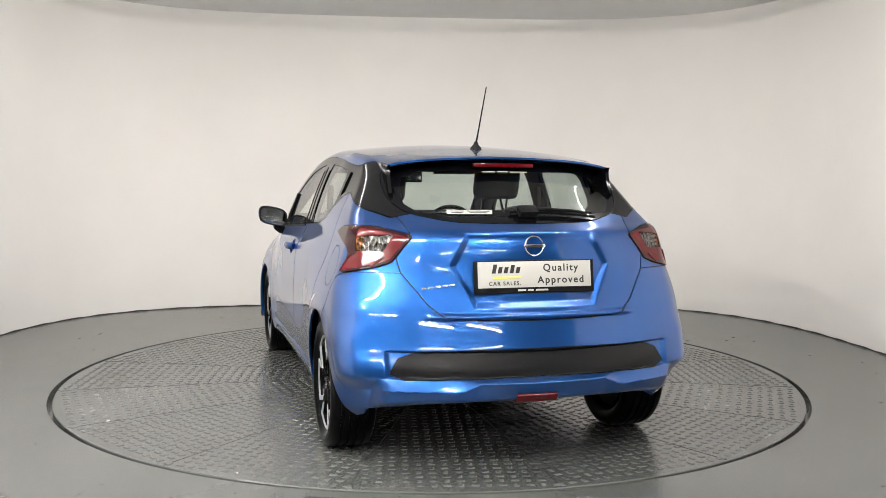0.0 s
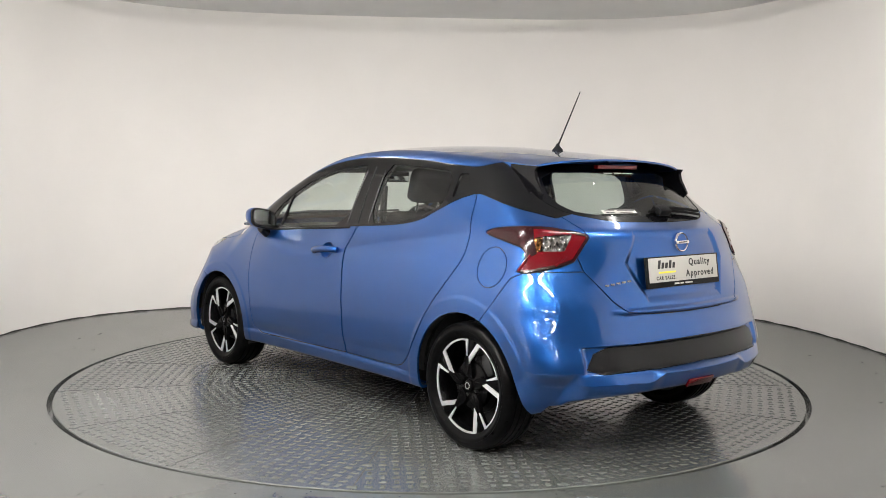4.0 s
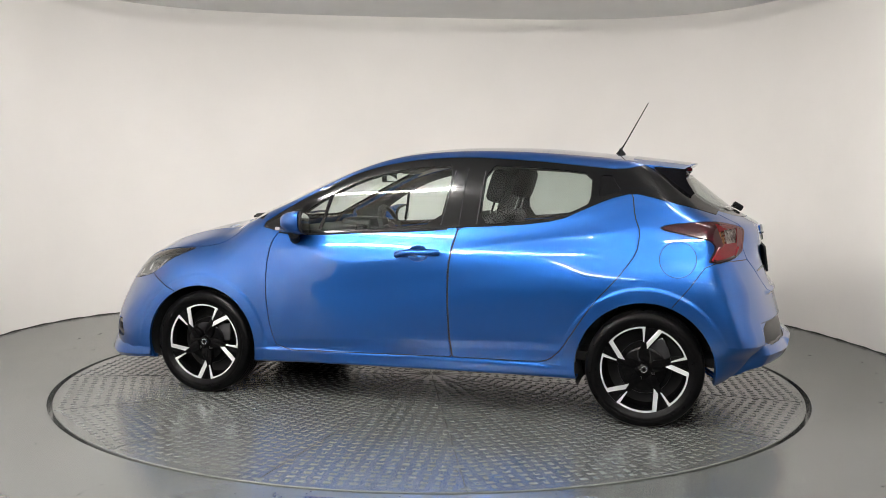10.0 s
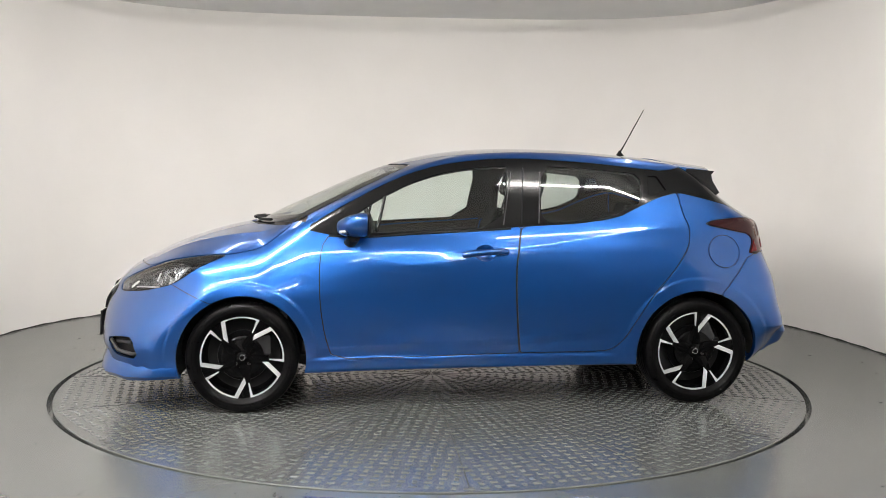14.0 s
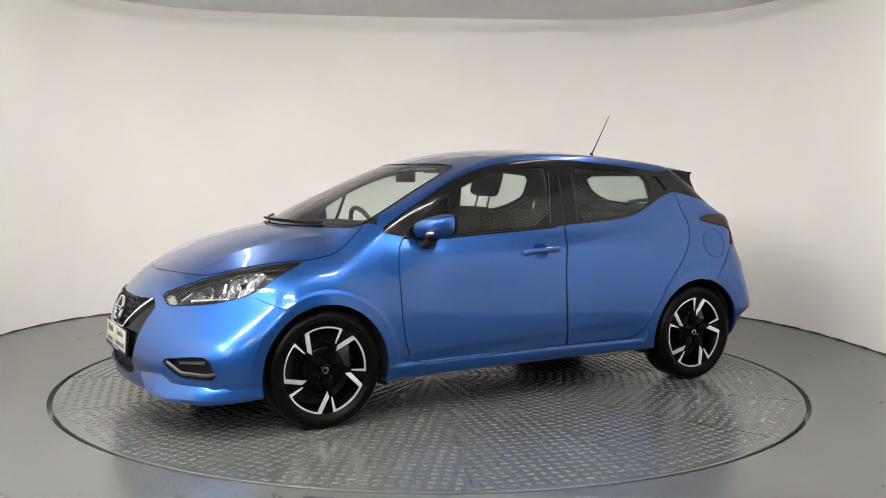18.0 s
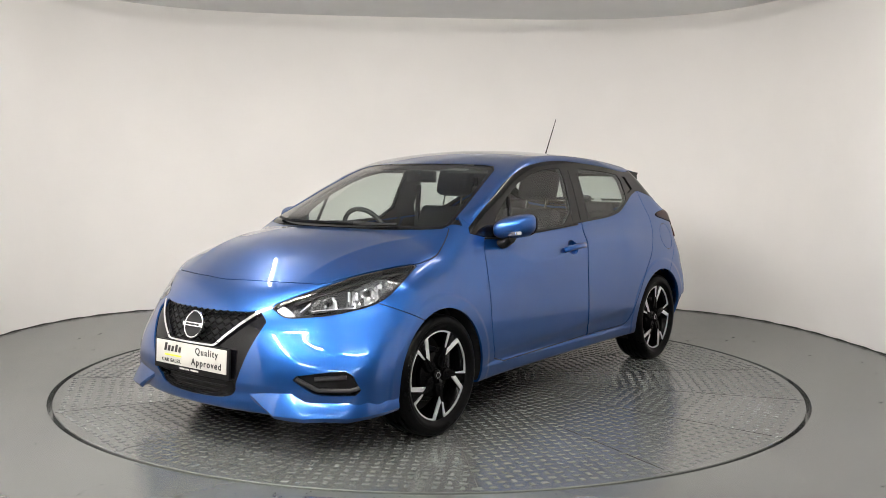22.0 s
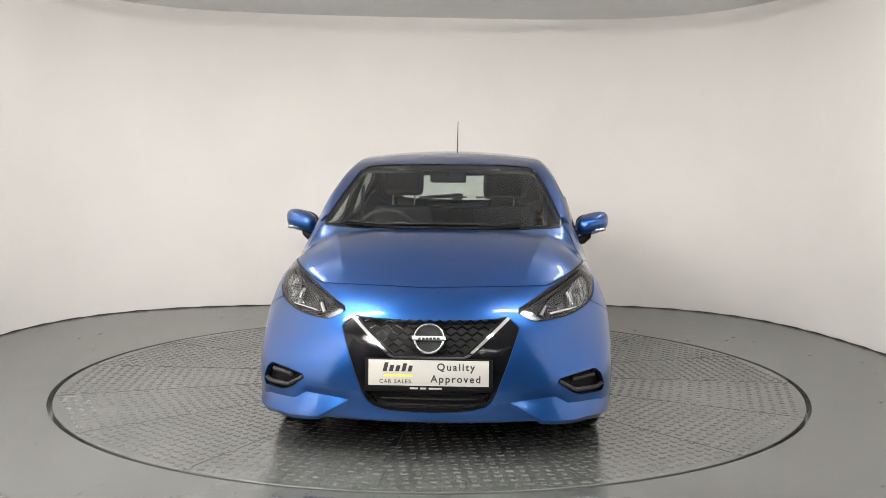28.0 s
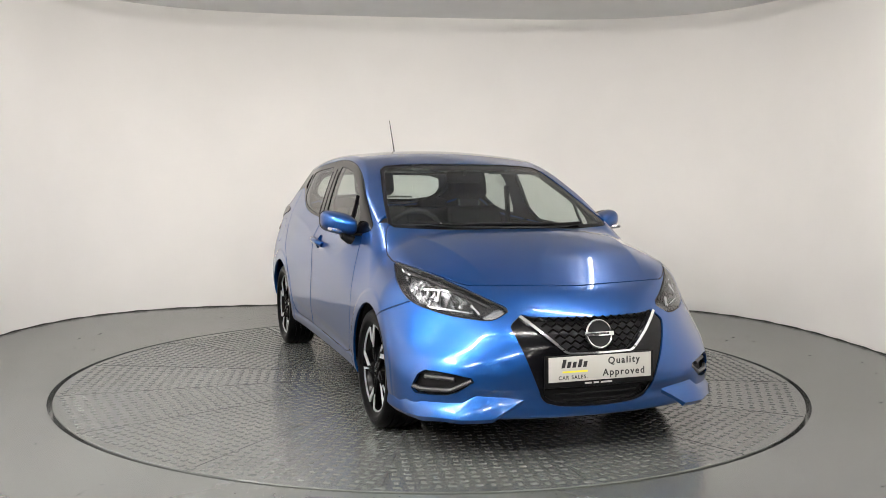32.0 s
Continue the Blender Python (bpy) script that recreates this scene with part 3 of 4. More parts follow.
def panel(name, source, mat, parent=None, side=1, depth=.012, shift=0.0, dish=None, whole=False, label=""):
    """One panel: the skin's faces of that label, with edges turned inwards. side: 1 left, -1 right; whole: both halves as one."""
    verts, faces, normals = [], [], []
    for s in ((1, -1) if whole else (side,)):
        index, local, flip = {}, [], s < 0
        m = np.array([1, s, 1])
        for f in skin_faces(source):
            for i in f:
                if i not in index:
                    index[i] = len(verts)
                    verts.append((skin.P[i] + SKIN_N[i] * (shift - (dish(skin.P[i]) if dish else 0))) * m)
            local.append(f)
        edges = {}
        for f in local:
            g = tuple(index[i] for i in f)
            faces.append(g[::-1] if flip else g)
            normals += [tuple(SKIN_N[i] * m) for i in (f[::-1] if flip else f)]
            for i, j in zip(f, f[1:] + f[:1]):
                if (j, i) in edges:
                    del edges[(j, i)]
                else:
                    edges[(i, j)] = 1
        for i, j in edges if depth else ():
            if whole and abs(skin.P[i][1]) < 1e-4 and abs(skin.P[j][1]) < 1e-4:
                continue
            q = [skin.P[i] + SKIN_N[i] * shift, skin.P[j] + SKIN_N[j] * shift, skin.P[j] + SKIN_N[j] * (shift - depth), skin.P[i] + SKIN_N[i] * (shift - depth)]
            k = len(verts)
            verts += [p * m for p in q]
            n = np.cross(q[1] - q[0], q[3] - q[0])
            n = -n / (np.linalg.norm(n) + 1e-12) * m
            faces.append((k, k + 1, k + 2, k + 3) if flip else (k + 3, k + 2, k + 1, k))
            normals += [tuple(n)] * 4
    ob = mesh_object(name, verts, faces, mat, parent or car, True, label)
    if not dish:
        ob.data.normals_split_custom_set(normals)
    return ob


for s in (1, -1):
    for name in ("front_door", "rear_door", "front_wing", "quarter_panel", "sill"):
        panel(name, name, PAINT, side=s)
    panel("fuel_flap" if s > 0 else "flank_cover", "fuel_flap", PAINT, side=s) if s > 0 else panel("quarter_patch", "fuel_flap", PAINT, side=s, depth=.004)
    panel("window_surround", "window_surround", PILLAR_BLACK, side=s, label="glossy black window surround and pillars")
    panel("vent_trim", "vent_trim", PILLAR_BLACK, side=s, depth=-.006, shift=-.008, label="glossy black blind pane behind the rear window")
    panel("side_window", "front_window", GLASS, side=s, depth=.004, shift=-.003, label="lightly tinted front side window")
    panel("side_window", "rear_window", GLASS_REAR, side=s, depth=.004, shift=-.003, label="tinted rear side window")
panel("bonnet", "bonnet", PAINT, whole=True)
panel("cowl", "cowl", BLACK_PLASTIC, whole=True, shift=-.012, label="black plastic cowl under the windscreen")
panel("roof", "roof", PAINT, whole=True, depth=0)
SCREEN = smoothed([(-.6, 1.005), (.355, 1.002), (.54, .999), (.665, 1.006), (.632, 1.099), (.581, 1.224), (.522, 1.335), (.367, 1.349), (-.6, 1.352)], 1)
skin.cut("windscreen_band", 0, None, 0, ("windscreen",), None, lambda u, v: -(outline_distance(SCREEN, np.abs(u), v) + .016 + .016 * step01(1.26, 1.33, v) * step01(.30, .20, np.abs(u))))
SKIN_N = slope(skin.P)
panel("windscreen", "windscreen", GLASS, whole=True, depth=.005, shift=-.003)
panel("windscreen_band", "windscreen_band", GLOSS_BLACK, whole=True, depth=.005, shift=-.003, label="black printed border of the windscreen")
skin.cut("screen_band", 180, [(.1, 1.302), (-.40, 1.298), (-.478, 1.27), (-.51, 1.2), (-.50, 1.15), (-.46, 1.118), (-.33, 1.098), (.1, 1.094), (.1, 1.0), (-.7, 1.0), (-.7, 1.4), (.1, 1.4)], 0, ("rear_screen",))
SKIN_N = slope(skin.P)
panel("screen_band", "screen_band", GLOSS_BLACK, whole=True, depth=.005, shift=-.002, label="black printed border of the rear screen")
panel("rear_screen", "rear_screen", GLASS_REAR, whole=True, depth=.005, shift=-.002)
panel("front_bumper", "front_bumper", PAINT, whole=True, depth=.02)
panel("rear_bumper", "rear_bumper", PAINT, whole=True, depth=.02)
panel("bumper_insert", "bumper_insert", SATIN_BLACK, whole=True, label="satin black plastic bumper insert")
panel("tailgate", "tailgate", PAINT, whole=True)
panel("seams", "seam", DARK_GAP, whole=True, depth=.012, shift=-.008, label="dark rubber seals in the panel gaps")
# ---- wheels ----
def polar(r, deg):
    return (r * math.cos(radians(deg)), r * math.sin(radians(deg)))


def build_wheel(parent):
    """A wheel round the y axis, its outer face towards +y."""
    w = new("wheel")
    w.parent = parent
    # tyre with rounded shoulders and grooves
    prof = [(.222, -.088), (.245, -.1), (.27, -.104), (.288, -.097), (.297, -.085)]
    for y in (-.055, -.018, .018, .055):
        prof += [(.300, y - .006), (.293, y - .004), (.293, y + .004), (.300, y + .006)]
    prof += [(.297, .085), (.289, .097), (.278, .1025), (.272, .1045), (.262, .1055), (.2605, .1045), (.252, .105), (.243, .101), (.236, .095), (.229, .092), (.222, .088)]
    part("tyre", lathe(prof, 88, "Y", closed=True), RUBBER, w, "low-profile black rubber tyre", angle=35)
    part("barrel", lathe([(.228, .090), (.230, .080), (.212, .070), (.205, .02), (.2, -.08), (.196, -.08), (.199, .02), (.206, .066), (.222, .084)], 72, "Y", closed=True), RIM_BLACK, w, angle=35)
    part("brake_disc", lathe([(.05, .018), (.135, .018), (.137, .014), (.137, -.002), (.05, -.002)], 48, "Y"), DISC_STEEL, w)
    bm = box((.10, .05, .11), (-.10, .02, .06), .012)
    part("caliper", bm, DARK_LAMP, w)
    part("backing", lathe([(.01, -.04), (.2, -.05), (.2, -.06), (.01, -.06)], 48, "Y"), DARK_GAP, w)
    face = Matrix(((1, 0, 0, 0), (0, 0, 1, 0), (0, 1, 0, 0), (0, 0, 0, 1)))  # flat (u, v, w) to (x, z) with w along y
    part("hub", lathe([(.01, .066), (.05, .066), (.058, .060), (.10, .062), (.112, .056), (.112, .03), (.01, .03)], 40, "Y"), RIM_BLACK, w)
    for k in range(5):
        a0 = 72 * k
        # black blade between two openings, twisted towards the hub
        bm = bmesh.new()
        prism([polar(r, a0 + a) for r, a in ((.228, 134), (.229, 124), (.228, 114), (.180, 112), (.141, 111), (.105, 100), (.070, 88), (.045, 96), (.045, 150), (.080, 136), (.107, 122))], .020, .004, bm)
        bmesh.ops.transform(bm, matrix=Matrix.Translation((0, .060, 0)) @ face, verts=bm.verts)
        part("spoke", bm, RIM_BLACK, w, angle=30)
        # ridge along the blade
        bm = bmesh.new()
        prism([polar(r, a0 + a) for r, a in ((.222, 127), (.222, 121), (.14, 117), (.06, 104), (.055, 116), (.13, 121))], .006, .002, bm)
        bmesh.ops.transform(bm, matrix=Matrix.Translation((0, .078, 0)) @ face, verts=bm.verts)
        part("spoke_ridge", bm, RIM_BLACK, w, angle=30)
        # bright machined line: broad arm, arc along the rim, short pointed arm
        bm = bmesh.new()
        outer = [polar(.107, a0 + 49), polar(.140, a0 + 46)] + [polar(.229 if 0 < i < 9 else .2295, a0 + 61 + 54 * i / 9) for i in range(10)] + [polar(.141, a0 + 113.5)]
        inner = [polar(.146, a0 + 111)] + [polar(.2135, a0 + 111.3 - 46 * i / 8) for i in range(9)]
        prism(outer + inner, .007, .0015, bm)
        bmesh.ops.transform(bm, matrix=Matrix.Translation((0, .079, 0)) @ face, verts=bm.verts)
        part("spoke_edge", bm, RIM_SILVER, w, "bright machined edge of a black alloy spoke", angle=30)
    for k in range(4):
        u, v = polar(.05, 45 + 90 * k)
        bm = lathe([(.002, .075), (.007, .075), (.009, .072), (.009, .06), (.002, .06)], 12, "Y")
        bmesh.ops.translate(bm, vec=(u, 0, v), verts=bm.verts)
        part("wheel_nut", bm, STEEL, w)
    cap = part("centre_cap", lathe([(.002, .080), (.022, .080), (.028, .076), (.03, .064), (.002, .064)], 28, "Y"), RIM_BLACK, w)
    part("emblem", lathe([(.012, .0805), (.012, .083), (.017, .083), (.017, .0805)], 24, "Y", closed=True), CHROME, cap, "plain chrome ring emblem")
    return w


first = build_wheel(car)
first.matrix_basis = pose(AXLE_F, .722, .300, 0, 0, 0)
for ax, sd, roll in ((AXLE_R, 1, -24), (AXLE_F, -1, 20), (AXLE_R, -1, 50)):
    copy_thing(first, pose(ax, sd * .722, .300, 0, 0, 0 if sd > 0 else 180) @ pose(0, 0, 0, 0, -roll, 0))

# dark liners inside the arches, and the underside
for ax in (AXLE_F, AXLE_R):
    for sd in (1, -1):
        v, f, n = [], [], 28
        for y in (.80 if ax > 0 else .765, .48):
            for i in range(n + 1):
                a = radians(-18 + (216 if ax > 0 else 203) * i / n)
                v.append((ax + .362 * math.cos(a), sd * y, .295 + .362 * math.sin(a)))
        f = [(i, i + 1, n + 2 + i, n + 1 + i) for i in range(n)]
        v.append((ax, sd * .48, .295))
        f += [(n + 1 + i, n + 2 + i, len(v) - 1) for i in range(n)]
        mesh_object("arch_liner", v, f, DARK_GAP, car)
part("underbody", box((3.2, 1.0, .10), (.20, 0, .30), .02), DARK_GAP, car)
# slab added to widen the underside and block light beneath the car
part("underside_blocker", box((1.62, 1.50, .08), (0, 0, .275), .02), DARK_GAP, car)
part("exhaust_box", box((.26, .7, .07), (-1.55, 0, .345), .03), DARK_GAP, car)
# ---- lamps, grille, trim ----
def on_body(x, y, z, out=0.0):
    """The nearest point of the skin, pushed outwards."""
    p = np.array([[x, y, z]], float)
    for k in range(3):
        n = slope(p)
        for _ in range(3):
            p = p - n * solid(p)[:, None] * .9
    return Vector(p[0] + n[0] * out), Vector(n[0])


def facing(p, n, up=(0, 0, 1)):
    """A pose at p whose z axis is n and whose y axis points upwards."""
    n = Vector(n).normalized()
    x = Vector(up).cross(n).normalized()
    return Matrix.Translation(p) @ Matrix((x, n.cross(x), n)).transposed().to_4x4()


lamps = []
for s in (1, -1):
    lamp = panel("headlight", "headlight", LENS, side=s, depth=.004, label="clear headlight lens")
    panel("lamp_housing", "headlight", DARK_LAMP, lamp, side=s, depth=-.045, shift=-.050)
    lamps.append(lamp)
# chrome inside the lamps: faceted outer bowl, inner bowl, pale block at the inner end
skin.cut("lamp_facets", 45, smoothed([(-.800, .665), (-.770, .735), (-.715, .775), (-.640, .800), (-.570, .805), (-.588, .755), (-.630, .705), (-.700, .678)], 1), 0, ("headlight",))
skin.cut("lamp_bowl", 45, smoothed([(-.965, .655), (-.935, .715), (-.835, .745), (-.815, .664)], 1), 0, ("headlight",))
skin.cut("lamp_block", 45, smoothed([(-1.105, .668), (-1.065, .688), (-1.000, .640), (-1.060, .637)], 1), 0, ("headlight",))
skin.cut("lamp_brow", 45, [(-1.02, .704), (-.90, .746), (-.72, .800), (-.60, .826), (-.50, .836), (-.50, .826), (-.60, .814), (-.72, .788), (-.90, .735), (-1.02, .692)], 0, ("headlight",))
SKIN_N = slope(skin.P)
FACET_GLINTS = faceted("faceted_reflector", 60, .1, (.55, .56, .58))
for s, lamp in zip((1, -1), lamps):
    panel("faceted_reflector", "lamp_facets", FACET_GLINTS, lamp, side=s, depth=-.016, shift=-.036, label="faceted chrome reflector with painted glints")
    panel("inner_reflector", "lamp_bowl", faceted("inner_reflector_glints", 30, .35, (.40, .41, .42)), lamp, side=s, depth=-.02, shift=-.040)
    panel("light_block", "lamp_block", REFLECTOR, lamp, side=s, depth=-.008, shift=-.022, label="pale grey light guide")
    panel("lamp_brow", "lamp_brow", STEEL, lamp, side=s, depth=-.006, shift=-.030, label="bright brow inside the lamp")
    for (x, y, z), r in (((1.650, .690, .742), .014), ((1.80, .580, .700), .018)):
        p, n = on_body(x, y * s, z, -.028)
        n = (n + Vector((.9, 0, -.1))).normalized()
        bm = lathe([(.002, .02), (r * .7, .016), (r * .95, .004), (r, -.03), (.002, -.03)], 20)
        bmesh.ops.transform(bm, matrix=facing(p, n), verts=bm.verts)
        bulb = part("lamp_lens", bm, GLOSS_BLACK, lamp, "dark round projector lens")
    for (a, b), wide in ((((1.90, .50, .655), (1.865, .53, .702)), .010), (((1.86, .535, .655), (1.72, .685, .672)), .006), (((1.725, .64, .69), (1.715, .63, .74)), .009)):
        pts = []
        for k in range(7):
            q = Vector(a).lerp(Vector(b), k / 6)
            pts.append(on_body(q.x, q.y * s, q.z, -.026)[0])
        part("light_guide", tube(pts, wide, 8), CHROME, lamp, "chrome rib")

skin.cut("tail_spear", 135, [(.37, 1.01), (.45, 1.06), (.618, 1.06), (.622, 1.0), (.635, .937), (.60, .92), (.57, .96), (.5, .96)], 0, ("tail_light",))
skin.cut("tail_amber", 135, [(.621, 1.003), (.660, 1.013), (.657, .947), (.632, .944)], 0, ("tail_light", "tail_spear"))
skin.cut("tail_clear", 135, [(.660, 1.013), (.788, 1.020), (.755, .948), (.657, .947)], 0, ("tail_light",))
TAIL = smoothed([(.392, 1.016), (.441, 1.040), (.551, 1.055), (.677, 1.054), (.786, 1.036), (.872, 1.018), (.830, .955), (.790, .891), (.535, .842), (.592, .929), (.570, .964), (.522, .977)], 1)
skin.cut("tail_rim", 135, None, 0, ("tail_light",), None, lambda u, v: -(outline_distance(TAIL, u, v) + .013))
SKIN_N = slope(skin.P)
DARK_RED = material("dark_red_lens", (.018, .0012, .0025), .10, spec=.4)
CLEAR_LAMP = faceted("clear_ribbed_lens", 90, .5, (.15, .14, .135))
AMBER_LAMP = faceted("amber_ribbed_lens", 90, .5, (.26, .11, .03))
for s in (1, -1):
    lamp = panel("tail_light", "tail_light", RED, side=s, depth=.03, shift=.004, label="red tail light lens")
    panel("lens_spear", "tail_spear", DARK_RED, lamp, side=s, depth=.03, shift=.005, label="dark red tip of the tail light")
    panel("lens_rim", "tail_rim", DARK_RED, lamp, side=s, depth=.02, shift=.005, label="dark red rim of the tail light")
    panel("reversing_lens", "tail_clear", CLEAR_LAMP, lamp, side=s, depth=.01, shift=.001, label="clear ribbed lens")
    panel("indicator_lens", "tail_amber", AMBER_LAMP, lamp, side=s, depth=.01, shift=.001, label="amber indicator lens")
    for a, b in (((-1.60, .735, .925), (-1.575, .775, .855)), ((-1.70, .625, .925), (-1.665, .665, .875))):
        part("light_bar", tube([on_body(*((lambda q: (q.x, q.y * s, q.z))(Vector(a).lerp(Vector(b), k / 5))), .003)[0] for k in range(6)], .006), RED, lamp)

skin.cut("chrome_v", 0, [(-.1, .484), (.157, .487), (.176, .495), (.360, .652), (.352, .658), (.342, .655), (.168, .503), (.152, .495), (-.1, .493)], 0, ("grille_opening",))
skin.cut("grille_mesh", 0, [(-.1, .66), (.335, .66), (.162, .507), (.145, .497), (-.1, .495)], 0, ("grille_opening",))
skin.cut("lower_intake", 0, smoothed([(-.1, .352), (.28, .352), (.255, .285), (.17, .263), (-.1, .256)], 1), 0, ("grille_opening",))
SKIN_N = slope(skin.P)
grille = panel("grille", "grille_opening", GLOSS_BLACK, whole=True, depth=.03, shift=-.006, label="glossy black grille surround")
panel("chrome_trim", "chrome_v", CHROME, grille, whole=True, depth=.02, shift=.010, label="chrome V-shaped grille trim")
panel("mesh_backing", "grille_mesh", DARK_GAP, grille, whole=True, depth=-.03, shift=-.04)
panel("intake_backing", "lower_intake", DARK_GAP, grille, whole=True, depth=-.035, shift=-.045)
for row in range(6):
    z = .512 + .025 * row
    half = .15 + (z - .512) * 1.10
    pts = []
    n = 2 * int(half / .022) + 1
    for i in range(n):
        y = -half + 2 * half * i / (n - 1)
        zz = z + (.007 if i % 2 else -.007)
        pts.append((float(nose(np.array(y), np.array(zz))) - .014, y, zz))
    part("grille_slat", tube(pts, .0048, 6), RIM_BLACK, grille)
for row in range(3):
    z = .275 + .028 * row
    half = .16 + .05 * row
    part("intake_slat", tube([(float(nose(np.array(y), np.array(z))) - .02, y, z) for y in np.linspace(-half, half, 15)], .005, 6), BLACK_PLASTIC, grille)

for s in (1, -1):
    fog = panel("fog_lamp_bezel", "fog_recess", BLACK_PLASTIC, side=s, depth=-.035, shift=-.035, label="black plastic bezel in the bumper corner")
    pts = [on_body(x, y * s, z, -.012)[0] for x, y, z in ((2.0, .575, .372), (1.945, .655, .322), (1.84, .755, .318), (1.80, .775, .330))]
    part("bezel_bar", tube(pts, .010, 8), GREY_TRIM, fog)
    pts = [on_body(x, y * s, z, -.020)[0] for x, y, z in ((1.95, .64, .372), (1.85, .745, .378))]
    part("bezel_bar", tube(pts, .010, 8), GREY_TRIM, fog)


def emblem(p, n, r, name):
    bm = lathe([(r * .84, 0), (r * .87, .007), (r * .94, .009), (r, .006), (r * 1.01, -.004), (r * .84, -.004)], 40, closed=True)
    box((r * 2.16, r * .30, .012), (0, 0, .006), .003, bm=bm)
    bmesh.ops.transform(bm, matrix=facing(p, n), verts=bm.verts)
    ob = part(name, bm, CHROME, car, "plain round chrome emblem with a crossbar")
    bm = lathe([(.002, .001), (r * .86, .001), (r * .86, -.03), (.002, -.03)], 32)
    bmesh.ops.transform(bm, matrix=facing(p, n), verts=bm.verts)
    part("emblem_base", bm, DARK_GAP if p[0] > 0 else PAINT, ob)
    for k in range(6):
        bm = box((r * .18, r * .13, .002), (r * (-.60 + .24 * k), 0, .0125))
        bmesh.ops.transform(bm, matrix=facing(p, n), verts=bm.verts)
        part("print_bar", bm, INK, ob, smooth=False)
    return ob


emblem(Vector((2.098, 0, .570)), (1, 0, .30), .067, "front_emblem")
emblem(on_body(-1.85, 0, .976, .006)[0], (-1, 0, .08), .045, "rear_emblem")


def lettering(text, size, m, mat, parent, name):
    cu = bpy.data.curves.new(name, "FONT")
    cu.space_character = 1.28
    cu.body, cu.size, cu.extrude, cu.align_x, cu.align_y, cu.offset = text, size, .0006, "CENTER", "CENTER", size * .020
    tmp = bpy.data.objects.new(name, cu)
    me = bpy.data.meshes.new_from_object(tmp)
    bpy.data.objects.remove(tmp)
    me.transform(m)
    me.materials.clear()
    me.materials.append(mat)
    ob = new(name, me)
    ob.parent = parent
    return ob


def plate(m, name):
    """A dealer's plate, seen along its own z axis."""
    frame_part = part(name, (lambda b: (bmesh.ops.transform(b, matrix=m, verts=b.verts), b)[1])(box((.552, .142, .012), (0, -.006, .004), .004)), BLACK_PLASTIC, car, "white dealer plate in a black plastic holder")
    b = box((.520, .111, .003), (0, .004, .0115), .001)
    bmesh.ops.transform(b, matrix=m, verts=b.verts)
    part("plate_face", b, PLATE, frame_part, "white plate with black lettering")
    for text, size, u, v in (("Quality", .043, .118, .030), ("Approved", .043, .118, -.022), ("CAR SALES.", .023, -.140, -.034)):
        lettering(text, size, m @ Matrix.Translation((u, v, .0136)), INK, frame_part, "plate_lettering")
    # the dealer's mark as plain shapes: slanted black bar, yellow underline
    for name2, mat, size, u, v in (*[("dealer_mark", INK, (.017, h, .0012), -.186 + .027 * k, .010 + h / 2) for k, h in enumerate((.038, .027, .026, .035, .026))], ("dealer_underline", YELLOW, (.125, .008, .0012), -.130, -.008), *[("holder_print", PLATE, (w, .0075, .0012), u, -.0635) for u, w in ((-.062, .036), (-.022, .026), (.030, .056))]):
        b = box(size, (u, v, .0136 if mat is not PLATE else .0105))
        if mat is INK:
            for q in b.verts:
                q.co.x += (q.co.y - .026) * .25
        bmesh.ops.transform(b, matrix=m, verts=b.verts)
        part(name2, b, mat, frame_part, smooth=False)


plate(facing((2.112, 0, .420), (1, 0, .04)), "front_plate")
plate(facing((-1.858, 0, .850), (-1, 0, .14)), "rear_plate")

# tail: lettering bars, spoiler, brake lamp, wiper, reflector
for k in range(5):
    p, n = on_body(-1.79, .472 - .030 * k, .790 + .002 * k, .003)
    b = box((.021, .0085, .004), bevel=.001)
    bmesh.ops.transform(b, matrix=facing(p, n), verts=b.verts)
    part("name_bar", b, LETTER_METAL, car, "chrome bar in place of a model name")


def build_spoiler():
    nx, ny, v, f = 14, 31, [], []
    for under in (0, 1):
        for i in range(nx):
            t = i / (nx - 1)
            for j in range(ny):
                e = 2 * j / (ny - 1) - 1
                x = -1.16 - t * (.330 - .072 * e * e)
                y = e * (.565 - .02 * t)
                z = float(top(np.array(x), np.array(y))) + .004 - .012 * abs(e) ** 6
                if under:
                    z -= .009 + .020 * math.sin(math.pi * min(1, t * 1.05)) ** .7 + .012 * (1 - t)
                v.append((x, y, z))
    n = nx * ny
    for i in range(nx - 1):
        for j in range(ny - 1):
            a = i * ny + j
            f += [(a, a + 1, a + ny + 1, a + ny), (n + a, n + a + ny, n + a + ny + 1, n + a + 1)]
    rim = [j for j in range(ny)] + [i * ny + ny - 1 for i in range(1, nx)] + [(nx - 1) * ny + j for j in range(ny - 2, -1, -1)] + [i * ny for i in range(nx - 2, 0, -1)]
    for a, b in zip(rim, rim[1:] + rim[:1]):
        f.append((a, n + a, n + b, b))
    bm = bmesh.new()
    vs = [bm.verts.new(q) for q in v]
    for q in f:
        bm.faces.new([vs[i] for i in q])
    return part("roof_spoiler", bm, PAINT, car, angle=50)


